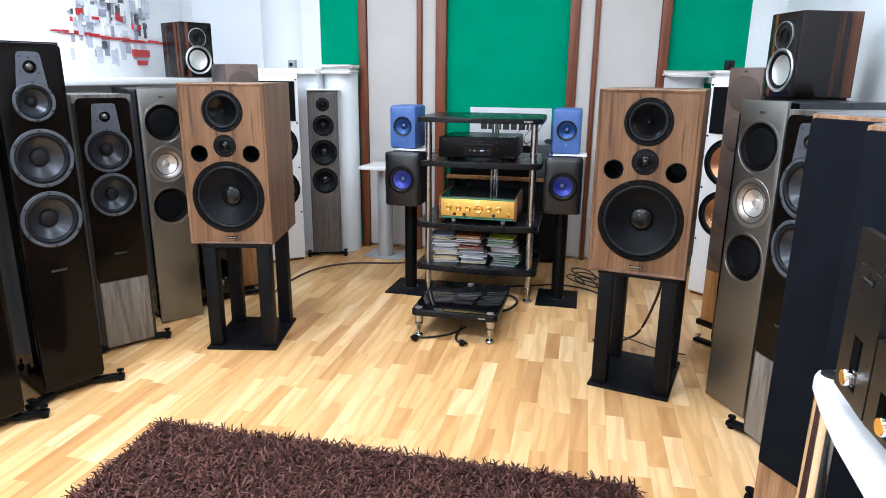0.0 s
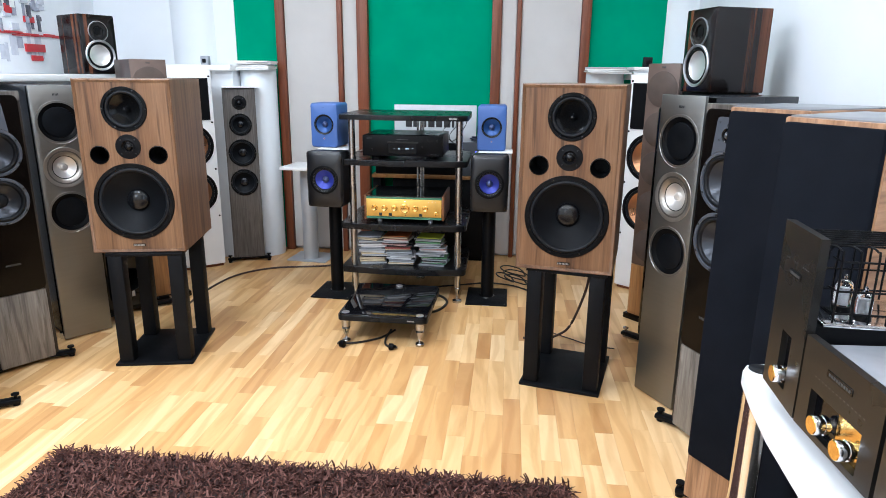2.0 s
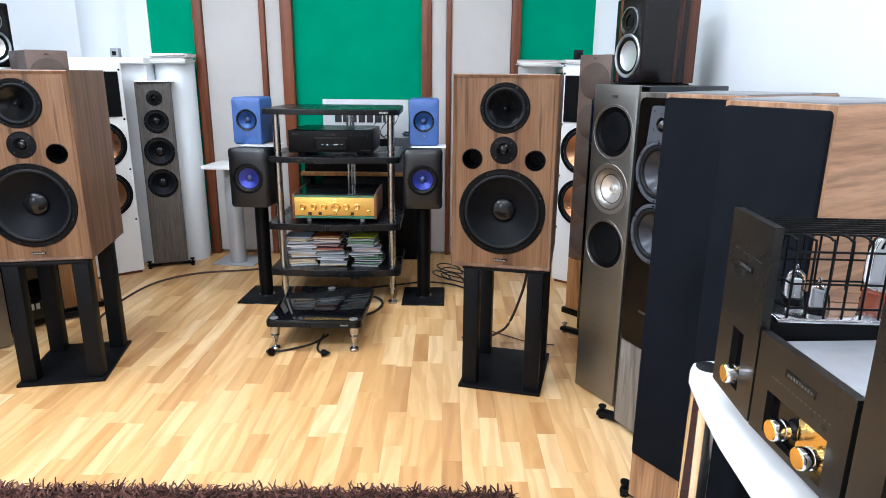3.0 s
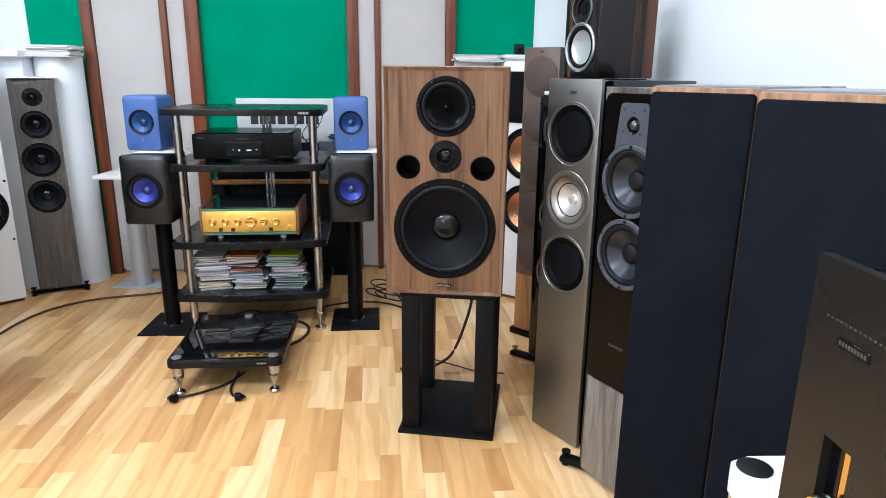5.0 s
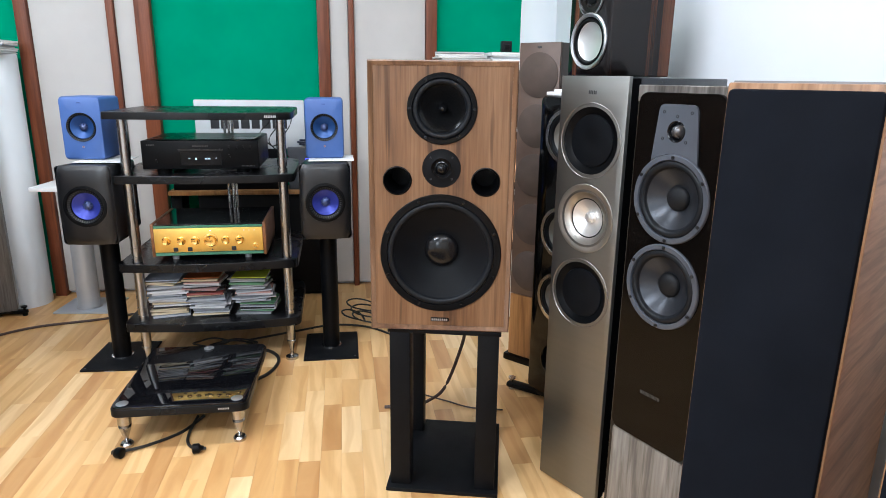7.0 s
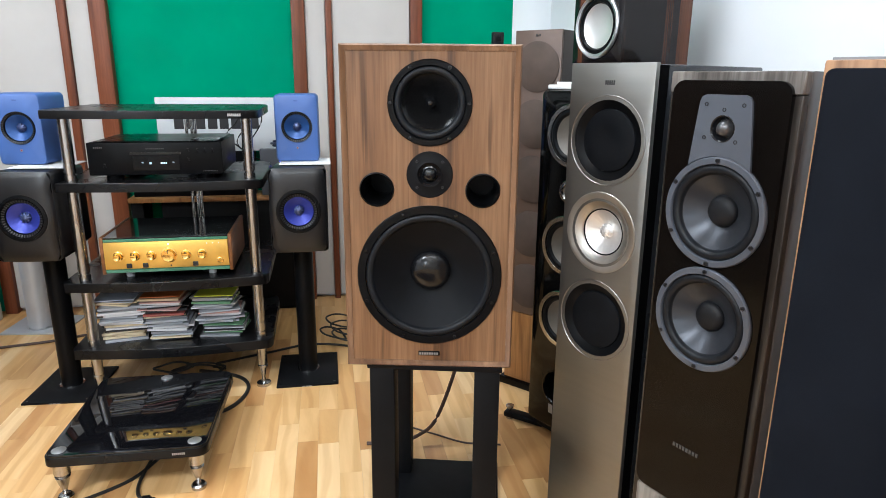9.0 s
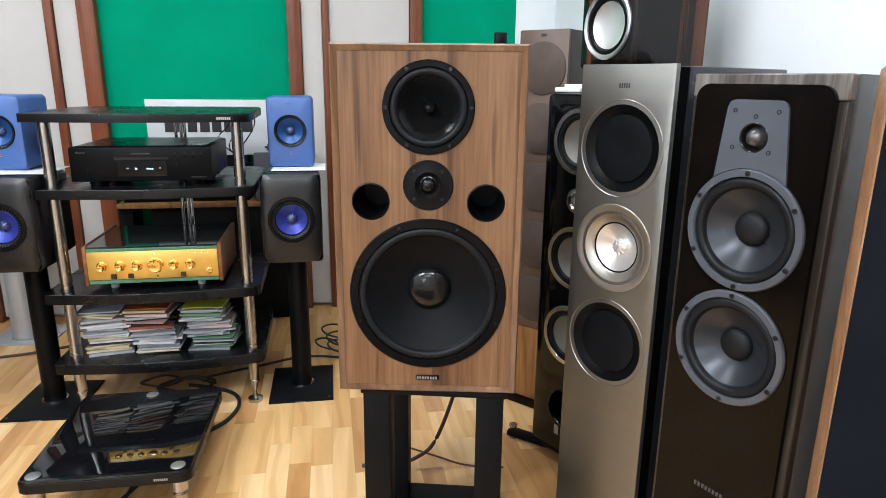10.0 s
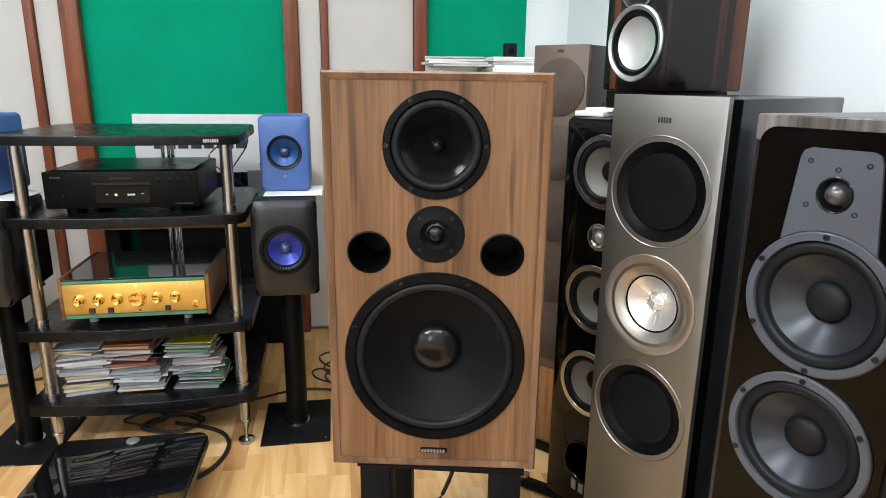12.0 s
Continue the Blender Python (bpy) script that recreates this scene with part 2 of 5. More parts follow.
def mesh_of(name, bm, mat, angle=38):
    me = bpy.data.meshes.new(name)
    bmesh.ops.recalc_face_normals(bm, faces=bm.faces)
    bm.to_mesh(me)
    bm.free()
    me.materials.append(mat)
    me.polygons.foreach_set("use_smooth", [max(abs(q) for q in f.normal) < 0.99999 for f in me.polygons])
    me.set_sharp_from_angle(angle=radians(angle))
    return me


def part(name, bm, mat, parent=None, label=""):
    ob = new(name, mesh_of(name, bm, mat))
    ob.parent = parent
    return tagged(ob, label)


def structure(name, bm, mat, label, category):
    return tagged(part(name, bm, mat), label, category, "", "structure")


def box(x0, x1, y0, y1, z0, z1, bevel=0.0, bm=None, seg=2):
    bm = bm or bmesh.new()
    v = [bm.verts.new((x, y, z)) for x in (x0, x1) for y in (y0, y1) for z in (z0, z1)]
    f = [bm.faces.new([v[i] for i in q]) for q in ((0, 1, 3, 2), (4, 6, 7, 5), (0, 4, 5, 1), (2, 3, 7, 6), (0, 2, 6, 4), (1, 5, 7, 3))]
    if bevel:
        bmesh.ops.bevel(bm, geom=list({e for q in f for e in q.edges}), offset=bevel, segments=seg, affect="EDGES", profile=0.5)
    return bm


def lathe(profile, cx=0.0, cz=0.0, seg=40, axis="y", bm=None, cy=0.0):
    """Turns (radius, height) pairs round an axis: y through (cx, cz), z through (cx, cy), or x through (cy, cz)."""
    bm = bm or bmesh.new()
    rings = []
    for r, h in profile:
        ring = []
        for i in range(1 if r < 1e-6 else seg):
            a = 2 * math.pi * i / seg
            c, s = r * math.cos(a), r * math.sin(a)
            ring.append(bm.verts.new((cx + c, h, cz + s) if axis == "y" else (cx + c, cy + s, h) if axis == "z" else (h, cy + c, cz + s)))
        rings.append(ring)
    for a, b in zip(rings, rings[1:]):
        for i in range(seg):
            q = [a[i % len(a)], a[(i + 1) % len(a)], b[(i + 1) % len(b)], b[i % len(b)]]
            q = list(dict.fromkeys(q))
            if len(q) > 2:
                bm.faces.new(q)
    return bm


def rounded(x0, x1, z0, z1, r, seg=5):
    pts = []
    for cx, cz, a0 in ((x1 - r, z1 - r, 0), (x0 + r, z1 - r, 90), (x0 + r, z0 + r, 180), (x1 - r, z0 + r, 270)):
        for i in range(seg + 1 if r > 0 else 1):
            a = radians(a0 + 90 * i / seg)
            pts.append((cx + r * math.cos(a), cz + r * math.sin(a)))
    return pts


def slab(outline, y0, y1, holes=(), bevel=0.0, axis="y", bm=None, tube=0.03, back=None, hollow=False):
    """A board with that outline and round holes (x, z, r) in its front; bevel eases the front edge. axis z: the outline lies flat and y0 is its top."""
    bm = bm or bmesh.new()
    cx, cz = sum(p[0] for p in outline) / len(outline), sum(p[1] for p in outline) / len(outline)
    hw = max(abs(p[0] - cx) for p in outline)
    hh = max(abs(p[1] - cz) for p in outline)

    def put(p, h):
        return bm.verts.new((p[0], h, p[1]) if axis == "y" else (p[0], p[1], h))

    s = 1 if y1 > y0 else -1
    inner = [(cx + (x - cx) * (1 - bevel / hw), cz + (z - cz) * (1 - bevel / hh)) for x, z in outline]
    loops = [[put(p, y0) for p in inner]]
    if bevel:
        loops.append([put(((x + 2.2 * a) / 3.2, (z + 2.2 * b) / 3.2), y0 + s * bevel * 0.3) for (x, z), (a, b) in zip(inner, outline)])
        loops.append([put(p, y0 + s * bevel) for p in outline])
    loops.append([put(p, y1) for p in (back or outline)])
    n = len(outline)
    for a, b in zip(loops, loops[1:]):
        for i in range(n):
            bm.faces.new((a[i], a[(i + 1) % n], b[(i + 1) % n], b[i]))
    if not holes or abs(y1 - y0) > 0.06:
        bm.faces.new(loops[-1])
    if not holes:
        if hollow:
            return bm
        bm.faces.new(loops[0][::-1])
        return bm
    edges = [bm.edges.get((loops[0][i], loops[0][(i + 1) % n])) for i in range(n)]
    for hx, hz, hr in holes:
        k = 36
        ring = [put((hx + hr * math.cos(2 * math.pi * i / k), hz + hr * math.sin(2 * math.pi * i / k)), y0) for i in range(k)]
        deep = [put((v.co.x, v.co.z) if axis == "y" else (v.co.x, v.co.y), y0 + s * tube) for v in ring]
        for i in range(k):
            j = (i + 1) % k
            edges.append(bm.edges.new((ring[i], ring[j])))
            bm.faces.new((ring[i], ring[j], deep[j], deep[i]))
    bmesh.ops.triangle_fill(bm, use_beauty=True, use_dissolve=False, edges=edges)
    return bm


def tube(points, r, seg=8, bm=None, smooth=6):
    """A round cord along a smooth line through the points."""
    bm = bm or bmesh.new()
    p = [Vector(q) for q in points]
    line = []
    for i in range(len(p) - 1):
        a, b, c, d = p[max(i - 1, 0)], p[i], p[i + 1], p[min(i + 2, len(p) - 1)]
        for k in range(smooth):
            t = k / smooth
            line.append(0.5 * (2 * b + (c - a) * t + (2 * a - 5 * b + 4 * c - d) * t * t + (3 * b - a - 3 * c + d) * t ** 3))
    line.append(p[-1])
    rings = []
    for i, q in enumerate(line):
        d = (line[min(i + 1, len(line) - 1)] - line[max(i - 1, 0)]).normalized()
        u = d.cross(Vector((0, 0, 1)) if abs(d.z) < 0.9 else Vector((1, 0, 0))).normalized()
        w = d.cross(u)
        rings.append([bm.verts.new(q + r * (math.cos(2 * math.pi * k / seg) * u + math.sin(2 * math.pi * k / seg) * w)) for k in range(seg)])
    for a, b in zip(rings, rings[1:]):
        for k in range(seg):
            bm.faces.new((a[k], a[(k + 1) % seg], b[(k + 1) % seg], b[k]))
    bm.faces.new(rings[0])
    bm.faces.new(rings[-1][::-1])
    return bm


def facing(left, right):
    """The pose of a thing whose front runs from its left to its right lower corner on the floor, as seen by someone before it."""
    (a, b), (c, d) = left, right
    return pose((a + c) / 2, (b + d) / 2, 0, 0, 0, math.degrees(math.atan2(d - b, c - a)))


# ---- parts of loudspeakers: the front is the plane y = 0, and -y is outwards ----


def screws(parent, x, z, r, k, mat, y, a0=0.0, size=0.004):
    for i in range(k):
        a = radians(a0) + 2 * math.pi * i / k
        sx, sz = x + r * math.cos(a), z + r * math.sin(a)
        part("screw", lathe([(0, y - 0.0008), (size * 0.45, y - 0.0008), (size * 0.5, y - 0.0022), (size, y - 0.002), (size, y + 0.002)], sx, sz, 10), mat, parent)


def cone_driver(sp, name, x, z, R, ring, sw, depth, cap_r, mats, k=0, a0=0, cap="dome", seg=44, proud=0.006):
    """Basket ring, rolled surround, cone and dust cap. mats: ring, surround, cone, cap, screw."""
    r1 = R - ring
    r2 = r1 - sw
    d = part(name, lathe([(R, 0.002), (R, -proud * 0.6), (R - 0.002, -proud), (r1 + 0.001, -proud), (r1, -proud * 0.7), (r1, 0.012)], x, z, seg), mats[0], sp)
    roll = [(r1 - sw * (1 - math.cos(math.pi * i / 8)) / 2, 0.0015 - sw * 0.42 * math.sin(math.pi * i / 8)) for i in range(9)]
    part("surround", lathe([(r1 + 0.0005, 0.006)] + roll + [(r2 - 0.002, 0.004)], x, z, seg), mats[1], d)
    prof = [(r2 + (cap_r * 0.9 - r2) * i / 6, 0.003 + depth * (1 - (1 - i / 6) ** 1.25)) for i in range(7)]
    part("cone", lathe(prof, x, z, seg), mats[2], d)
    y = 0.003 + depth
    if cap == "dome":
        q = [(cap_r * math.cos(math.pi / 2 * i / 6), y - 0.004 - cap_r * 0.42 * math.sin(math.pi / 2 * i / 6)) for i in range(7)]
        q[-1] = (0, q[-1][1])
    elif cap == "plug":
        q = [(cap_r * 0.85, y + 0.002), (cap_r * 0.8, y - 0.022), (cap_r * 0.62, y - 0.032), (cap_r * 0.3, y - 0.038), (0, y - 0.039)]
    else:
        q = [(cap_r, y - 0.006), (cap_r * 0.7, y - 0.001), (cap_r * 0.35, y + 0.002), (0, y + 0.003)]
    part("dust_cap", lathe([(cap_r, y + 0.003)] + q, x, z, 28), mats[3], d)
    if k:
        screws(d, x, z, R - ring * 0.5, k, mats[4], -proud, a0)
    return d


def dome_tweeter(sp, x, z, R, dome, mats, k=4, a0=45, proud=0.003):
    """Round face plate with a shallow horn and a small dome. mats: plate, dome, screw."""
    d = part("tweeter", lathe([(R, 0.002), (R, -proud * 0.6), (R - 0.0015, -proud), (dome * 1.9, -proud), (dome * 1.8, -proud - 0.001), (dome * 1.25, 0.004), (dome * 1.2, 0.008)], x, z, 40), mats[0], sp)
    q = [(dome * math.cos(math.pi / 2 * i / 6), 0.004 - dome * 0.75 * math.sin(math.pi / 2 * i / 6)) for i in range(7)]
    q[-1] = (0, q[-1][1])
    part("dome", lathe([(dome * 1.3, 0.006)] + q, x, z, 24), mats[1], d)
    if k:
        screws(d, x, z, R * 0.78, k, mats[2], -proud, a0, 0.0032)
    return d


def port(sp, x, z, r, mat, lip=0.004):
    return part("bass_port", lathe([(r + lip, 0.001), (r + lip, -0.002), (r + lip * 0.4, -0.003), (r, 0.001), (r * 0.92, 0.02), (r * 0.9, 0.12), (0, 0.12)], x, z, 36), mat, sp)


def bars(parent, x0, x1, z0, z1, k, mat, y=-0.001, gap=0.35, name="lettering"):
    """Plain upright bars in place of a maker's name."""
    bm = bmesh.new()
    w = (x1 - x0) / k
    for i in range(k):
        box(x0 + i * w, x0 + (i + 1 - gap) * w, y - 0.0006, y + 0.002, z0, z1, bm=bm)
    return part(name, bm, mat, parent)


def blades(parent, x, z, r0, r1, y, k, mat, name="waveguide"):
    """Thin radial fins round a tweeter."""
    bm = bmesh.new()
    for i in range(k):
        a = 2 * math.pi * i / k
        c, s = math.cos(a), math.sin(a)
        w = r1 * 0.09
        pts = [(r0, -w), (r1, -w * 0.5), (r1, w * 0.5), (r0, w)]
        lo = [bm.verts.new((x + p * c - q * s, y + 0.004, z + p * s + q * c)) for p, q in pts]
        hi = [bm.verts.new((x + p * c - q * s, y - (0.004 if p == r0 else 0.001), z + p * s + q * c)) for p, q in pts]
        bm.faces.new(hi)
        for j in range(4):
            bm.faces.new((lo[j], lo[(j + 1) % 4], hi[(j + 1) % 4], hi[j]))
    return part(name, bm, mat, parent)


def ring_driver(sp, name, x, z, R, mats, k=12, surround=0.22, ribs=True):
    """Coaxial driver: ribbed surround, metal cone, finned tweeter in its throat. mats: surround, cone, throat."""
    ri = R * (1 - surround)
    d = part(name, lathe([(R, 0.004), (R, -0.001), (R * 0.985, -0.003), (ri * 1.04, 0.0), (ri, 0.004), (ri, 0.01)], x, z, 44), mats[0], sp)
    if ribs:
        bm = bmesh.new()
        for i in range(44):
            a = 2 * math.pi * i / 44
            c, s = math.cos(a), math.sin(a)
            q = [(ri * 1.05, -0.0016), (R * 0.97, -0.0016), (R * 0.97, 0.0016), (ri * 1.05, 0.0016)]
            v = [bm.verts.new((x + p * c - w * s, (-0.0045 if p > R * 0.9 else -0.001), z + p * s + w * c)) for p, w in q]
            g = [bm.verts.new((u.co.x, 0.004, u.co.z)) for u in v]
            bm.faces.new(v)
            for j in range(4):
                bm.faces.new((v[j], v[(j + 1) % 4], g[(j + 1) % 4], g[j]))
        part("surround_ribs", bm, RIB, d)
    t = R * 0.3
    part("cone", lathe([(ri + 0.001, 0.006), (ri * 0.97, 0.005), (ri * 0.7, 0.013), (t, 0.024), (t * 0.8, 0.026)], x, z, 44), mats[1], d)
    part("dome", lathe([(t * 0.95, 0.028), (t * 0.8, 0.02), (t * 0.4, 0.014), (0, 0.0125)], x, z, 24), mats[2], d)
    blades(d, x, z, t * 0.35, t * 0.98, 0.017, 9, mats[2])
    return d


def ridges(parent, x, z, r0, y0, r1, y1, k, mat, name):
    """Fine raised lines that run down a cone."""
    bm = bmesh.new()
    for i in range(k):
        c, s = math.cos(2 * math.pi * i / k), math.sin(2 * math.pi * i / k)
        tube([(x + r0 * c, y0, z + r0 * s), (x + r1 * c, y1, z + r1 * s)], 0.0009, 5, bm, 1)
    return part(name, bm, mat, parent)


def bulged_front(w, h, hx, hz, hr, rise, seg=48):
    """A front that swells towards a round opening; its outline is a soft rectangle."""
    bm = bmesh.new()
    rows = []
    for j in range(9):
        u = j / 8
        row = []
        for i in range(seg):
            a = 2 * math.pi * i / seg
            c, s = math.cos(a), math.sin(a)
            k = min((w / 2) / max(abs(c), 1e-6), ((h - hz) if s > 0 else hz) / max(abs(s), 1e-6))
            soft = 1 - 0.06 * (2 * abs(c * s)) ** 6
            r = hr + (k * soft - hr) * u
            row.append(bm.verts.new((hx + r * c, -rise * (1 - u ** 2.2) + 0.004 * max(0, u - 0.85) / 0.15, hz + r * s)))
        rows.append(row)
    for p, q in zip(rows, rows[1:]):
        for i in range(seg):
            bm.faces.new((p[i], p[(i + 1) % seg], q[(i + 1) % seg], q[i]))
    return bm

# ---- the room ----
structure("ceiling", box(XL - 0.2, XR + 0.2, YF - 0.2, YB + 0.8, CEIL, CEIL + 0.15), CEILPAINT, "plain white painted ceiling", "ceiling")
structure("wall_north", box(XL - 0.2, XR + 0.2, YB, YB + 0.2, -0.05, CEIL), WALLPAINT, "white painted end wall behind the acoustic panels", "wall")
structure("wall_east", box(XR, XR + 0.2, YF - 0.2, YB, -0.05, CEIL), WALLPAINT, "white painted side wall", "wall")
structure("wall_west", box(XL - 0.2, XL, YF - 0.2, YB, -0.05, CEIL), WALLPAINT, "white painted side wall", "wall")
# the near end wall: sill, head and two sides round a window
WX0, WX1, WZ0, WZ1 = -2.66, -1.98, 1.45, 2.55
bm = box(XL, XR, YF - 0.2, YF, -0.05, WZ0)
box(XL, XR, YF - 0.2, YF, WZ1, CEIL, bm=bm)
box(XL, WX0, YF - 0.2, YF, WZ0, WZ1, bm=bm)
box(WX1, XR, YF - 0.2, YF, WZ0, WZ1, bm=bm)
structure("wall_south", bm, WALLPAINT, "white painted wall with a window at the near end", "wall")
win = tagged(new("window_1"), "white-framed window high in the near end wall", "window", "", "structure")
bm = box(WX0, WX0 + 0.06, YF - 0.14, YF - 0.07, WZ0, WZ1)
for q in ((WX1 - 0.06, WX1, WZ0, WZ1), (WX0 + 0.06, WX1 - 0.06, WZ0, WZ0 + 0.06), (WX0 + 0.06, WX1 - 0.06, WZ1 - 0.06, WZ1)):
    box(q[0], q[1], YF - 0.14, YF - 0.07, q[2], q[3], bm=bm)
part("window_frame", bm, WHITE, win)
g = part("pane", box(WX0 + 0.06, WX1 - 0.06, YF - 0.115, YF - 0.105, WZ0 + 0.06, WZ1 - 0.06), GLASS, win)
g.visible_shadow = False

for lx, ly, watts in LAMPS:
    lamp = thing("ceiling_lamp", "long white ceiling lamp with a bright diffuser", "ceiling lamp", pose(lx, ly, CEIL), "ceiling lamps")
    part("housing", slab(rounded(-0.6, 0.6, -0.17, 0.17, 0.02), -0.03, 0.0, axis="z"), WHITE, lamp)
    part("diffuser", slab(rounded(-0.57, 0.57, -0.14, 0.14, 0.02), -0.045, -0.03, axis="z"), LAMPGLOW, lamp)

# acoustic wall: green cloth, pale panels and red-brown wooden strips
PY = 4.492


def wall_panel(name, x0, x1, y, z0, z1, mat, label):
    return structure(name, slab(rounded(x0, x1, z0, z1, 0.004, 2), y, YB - 0.002, bevel=0.004), mat, label, "wall panel")


wall_panel("green_panel", -0.87, 0.01, 4.515, 0.0, CEIL, GREEN, "green cloth wall panel in the middle of the end wall")
wall_panel("green_panel", -1.748, -1.42, 4.515, 0.0, CEIL, GREEN, "narrow green cloth wall panel beside a column")
wall_panel("green_panel", 0.58, 1.08, 4.515, 0.0, CEIL, GREEN, "narrow green cloth wall panel beside a column")
for a, b in ((-1.393, -1.039), (-1.001, -0.907), (0.043, 0.136), (0.169, 0.542)):
    wall_panel("acoustic_panel", a, b, PY, 0.02, CEIL, FABRIC, "pale grey cloth acoustic panel")
for a, b in ((-1.452, -1.395), (-1.037, -1.003), (-0.905, -0.832), (-0.021, 0.041), (0.138, 0.167), (0.544, 0.602)):
    structure("trim", box(a, b, PY - 0.022, YB - 0.003, 0.0, CEIL, 0.004), CHERRY, "red-brown wooden strip between wall panels", "trim")

for nm, cx, cy, r, z1 in (("column_west", -2.05, 4.70, 0.23, CEIL), ("column_east", 1.22, 4.70, 0.24, CEIL)):
    structure(nm, lathe([(r, 0), (r, z1)], cx, 0, 48, "z", cy=cy), COLUMN, "pale grey-blue round column in the corner", "column")
for nm, cx in (("pedestal_west", -1.555), ("pedestal_east", 0.70)):
    structure(nm, lathe([(0, 0), (0.117, 0), (0.117, 1.240), (0.114, 1.245), (0, 1.245)], cx, 0, 48, "z", cy=4.385), COLUMN, "pale round half-height pedestal before the end wall", "pedestal")
structure("ledge_west", box(XL, -2.22, 1.2, YB, 1.175, 1.21, 0.006), WHITE, "white ledge along the side wall", "ledge")
structure("ledge_north", box(-2.22, -1.645, 4.16, YB, 1.24, 1.275, 0.006), WHITE, "white ledge across the corner", "ledge")
structure("ledge_box_west", box(XL, -2.40, 1.24, YB, 0.0, 1.175), WALLPAINT, "white boxed-in lower wall under the ledge", "wall")
structure("ledge_box_north", box(-2.36, -1.66, 4.22, YB, 0.0, 1.24), WALLPAINT, "white boxed-in lower wall under the ledge", "wall")
structure("ledge_east", box(0.83, XR, 4.16, YB, 1.21, 1.243, 0.006), WHITE, "white ledge across the corner", "ledge")
structure("ledge_box_east", box(0.90, XR, 4.22, YB, 0.0, 1.21), WALLPAINT, "white boxed-in lower wall under the ledge", "wall")

# ---- things on ledges and walls ----


def magazine_pile(m, w, d, k, seed, label):
    rnd = random.Random(seed)
    t = thing("magazine_pile", label, "magazines", m)
    z = 0.0
    for i in range(k):
        h = rnd.uniform(0.004, 0.011)
        a, b, c = rnd.uniform(-0.012, 0.012), rnd.uniform(-0.012, 0.012), rnd.uniform(-5, 5)
        bm = box(-w / 2, w / 2, -d / 2, d / 2, z, z + h - 0.0008, 0.0008, seg=1)
        bmesh.ops.transform(bm, matrix=pose(a, b, 0, 0, 0, c), verts=bm.verts)
        part("magazine", bm, PAPER if rnd.random() < 0.75 else PAPER_GREY, t)
        z += h
    return t


magazine_pile(pose(-1.545, 4.33, 1.245, 0, 0, 3), 0.215, 0.19, 8, 3, "pile of white magazines lying on a round pedestal")
magazine_pile(pose(0.70, 4.29, 1.245, 0, 0, -6), 0.24, 0.29, 4, 5, "thin pile of white magazines on a round pedestal")
magazine_pile(pose(0.915, 4.28, 1.243, 0, 0, 3), 0.17, 0.22, 5, 6, "pile of white papers lying on a white ledge")
for bx, by, bz in ((-1.90, 4.36, 1.275), (0.93, 4.27, 1.285)):
    s = thing("small_box", "small dark box standing on a white ledge", "box", pose(bx, by, bz))
    part("body", box(-0.026, 0.026, -0.02, 0.02, 0, 0.058, 0.004), GREYPAINT if bx < 0 else CAP_MATT, s)
    part("plug", box(-0.012, 0.012, -0.026, -0.02, 0.015, 0.04, 0.002), BLACKMATT, s)

# abstract picture on the side wall
pic = thing("wall_picture", "white abstract picture with red and grey blocks on the side wall", "picture", pose(XL, 3.04, 1.21))
part("canvas", box(0.002, 0.03, 0.06, 1.30, 0.0, 0.85, 0.003), plain("canvas_white", (0.78, 0.80, 0.82), 0.5, 0, 0.06, 5), pic)
rp = random.Random(11)
PALE = plain("pale_grey_wash", (0.52, 0.54, 0.60), 0.5, 0, 0.15, 20)
MAUVE = plain("mauve_grey_wash", (0.30, 0.31, 0.37), 0.5, 0, 0.25, 25)
INK = plain("ink_wash", (0.07, 0.07, 0.09), 0.4, 0, 0.4, 30)
for i in range(170):
    py, pz = rp.choice((0.24, 0.33, 0.42, 0.50, 0.57, 0.66, 0.78, 0.86)) + rp.gauss(0, 0.03), rp.triangular(0.10, 0.80, 0.42)
    pw, ph = rp.uniform(0.012, 0.06), rp.uniform(0.012, 0.10)
    c = rp.choice([PALE, PALE, MAUVE, MAUVE, INK, PAPER, PAPER, INK])
    part("paint_block", box(0.028, 0.0322 + i * 0.0001, py, py + pw, pz, pz + ph, 0.0008, seg=1), c, pic)
for i in range(16):
    py, pz = rp.uniform(0.22, 0.85), rp.uniform(0.06, 0.2)
    part("paint_drip", box(0.028, 0.0322 + i * 0.0001, py, py + rp.uniform(0.02, 0.06), pz, pz + rp.uniform(0.04, 0.11), 0.0008, seg=1), rp.choice([PALE, PALE, MAUVE]), pic)
for i in range(34):
    py = 0.10 + i * 0.027 + rp.uniform(-0.02, 0.02)
    z = 0.232 - 0.02 * (py - 0.2) + rp.gauss(0, 0.006)
    part("red_stroke", box(0.03, 0.0395 + i * 0.0001, py, py + rp.uniform(0.05, 0.14), z, z + rp.uniform(0.002, 0.010), 0.0008, seg=1), RED, pic)
for py, pz, w, h in ((0.74, 0.125, 0.16, 0.045), (0.78, 0.075, 0.09, 0.03), (0.76, 0.29, 0.08, 0.035), (0.29, 0.34, 0.06, 0.035), (0.42, 0.31, 0.05, 0.03), (0.62, 0.33, 0.05, 0.05), (0.25, 0.30, 0.035, 0.025)):
    part("red_block", box(0.03, 0.042, py, py + w, pz, pz + h, 0.001, seg=1), RED, pic)

# ---- loudspeakers ----


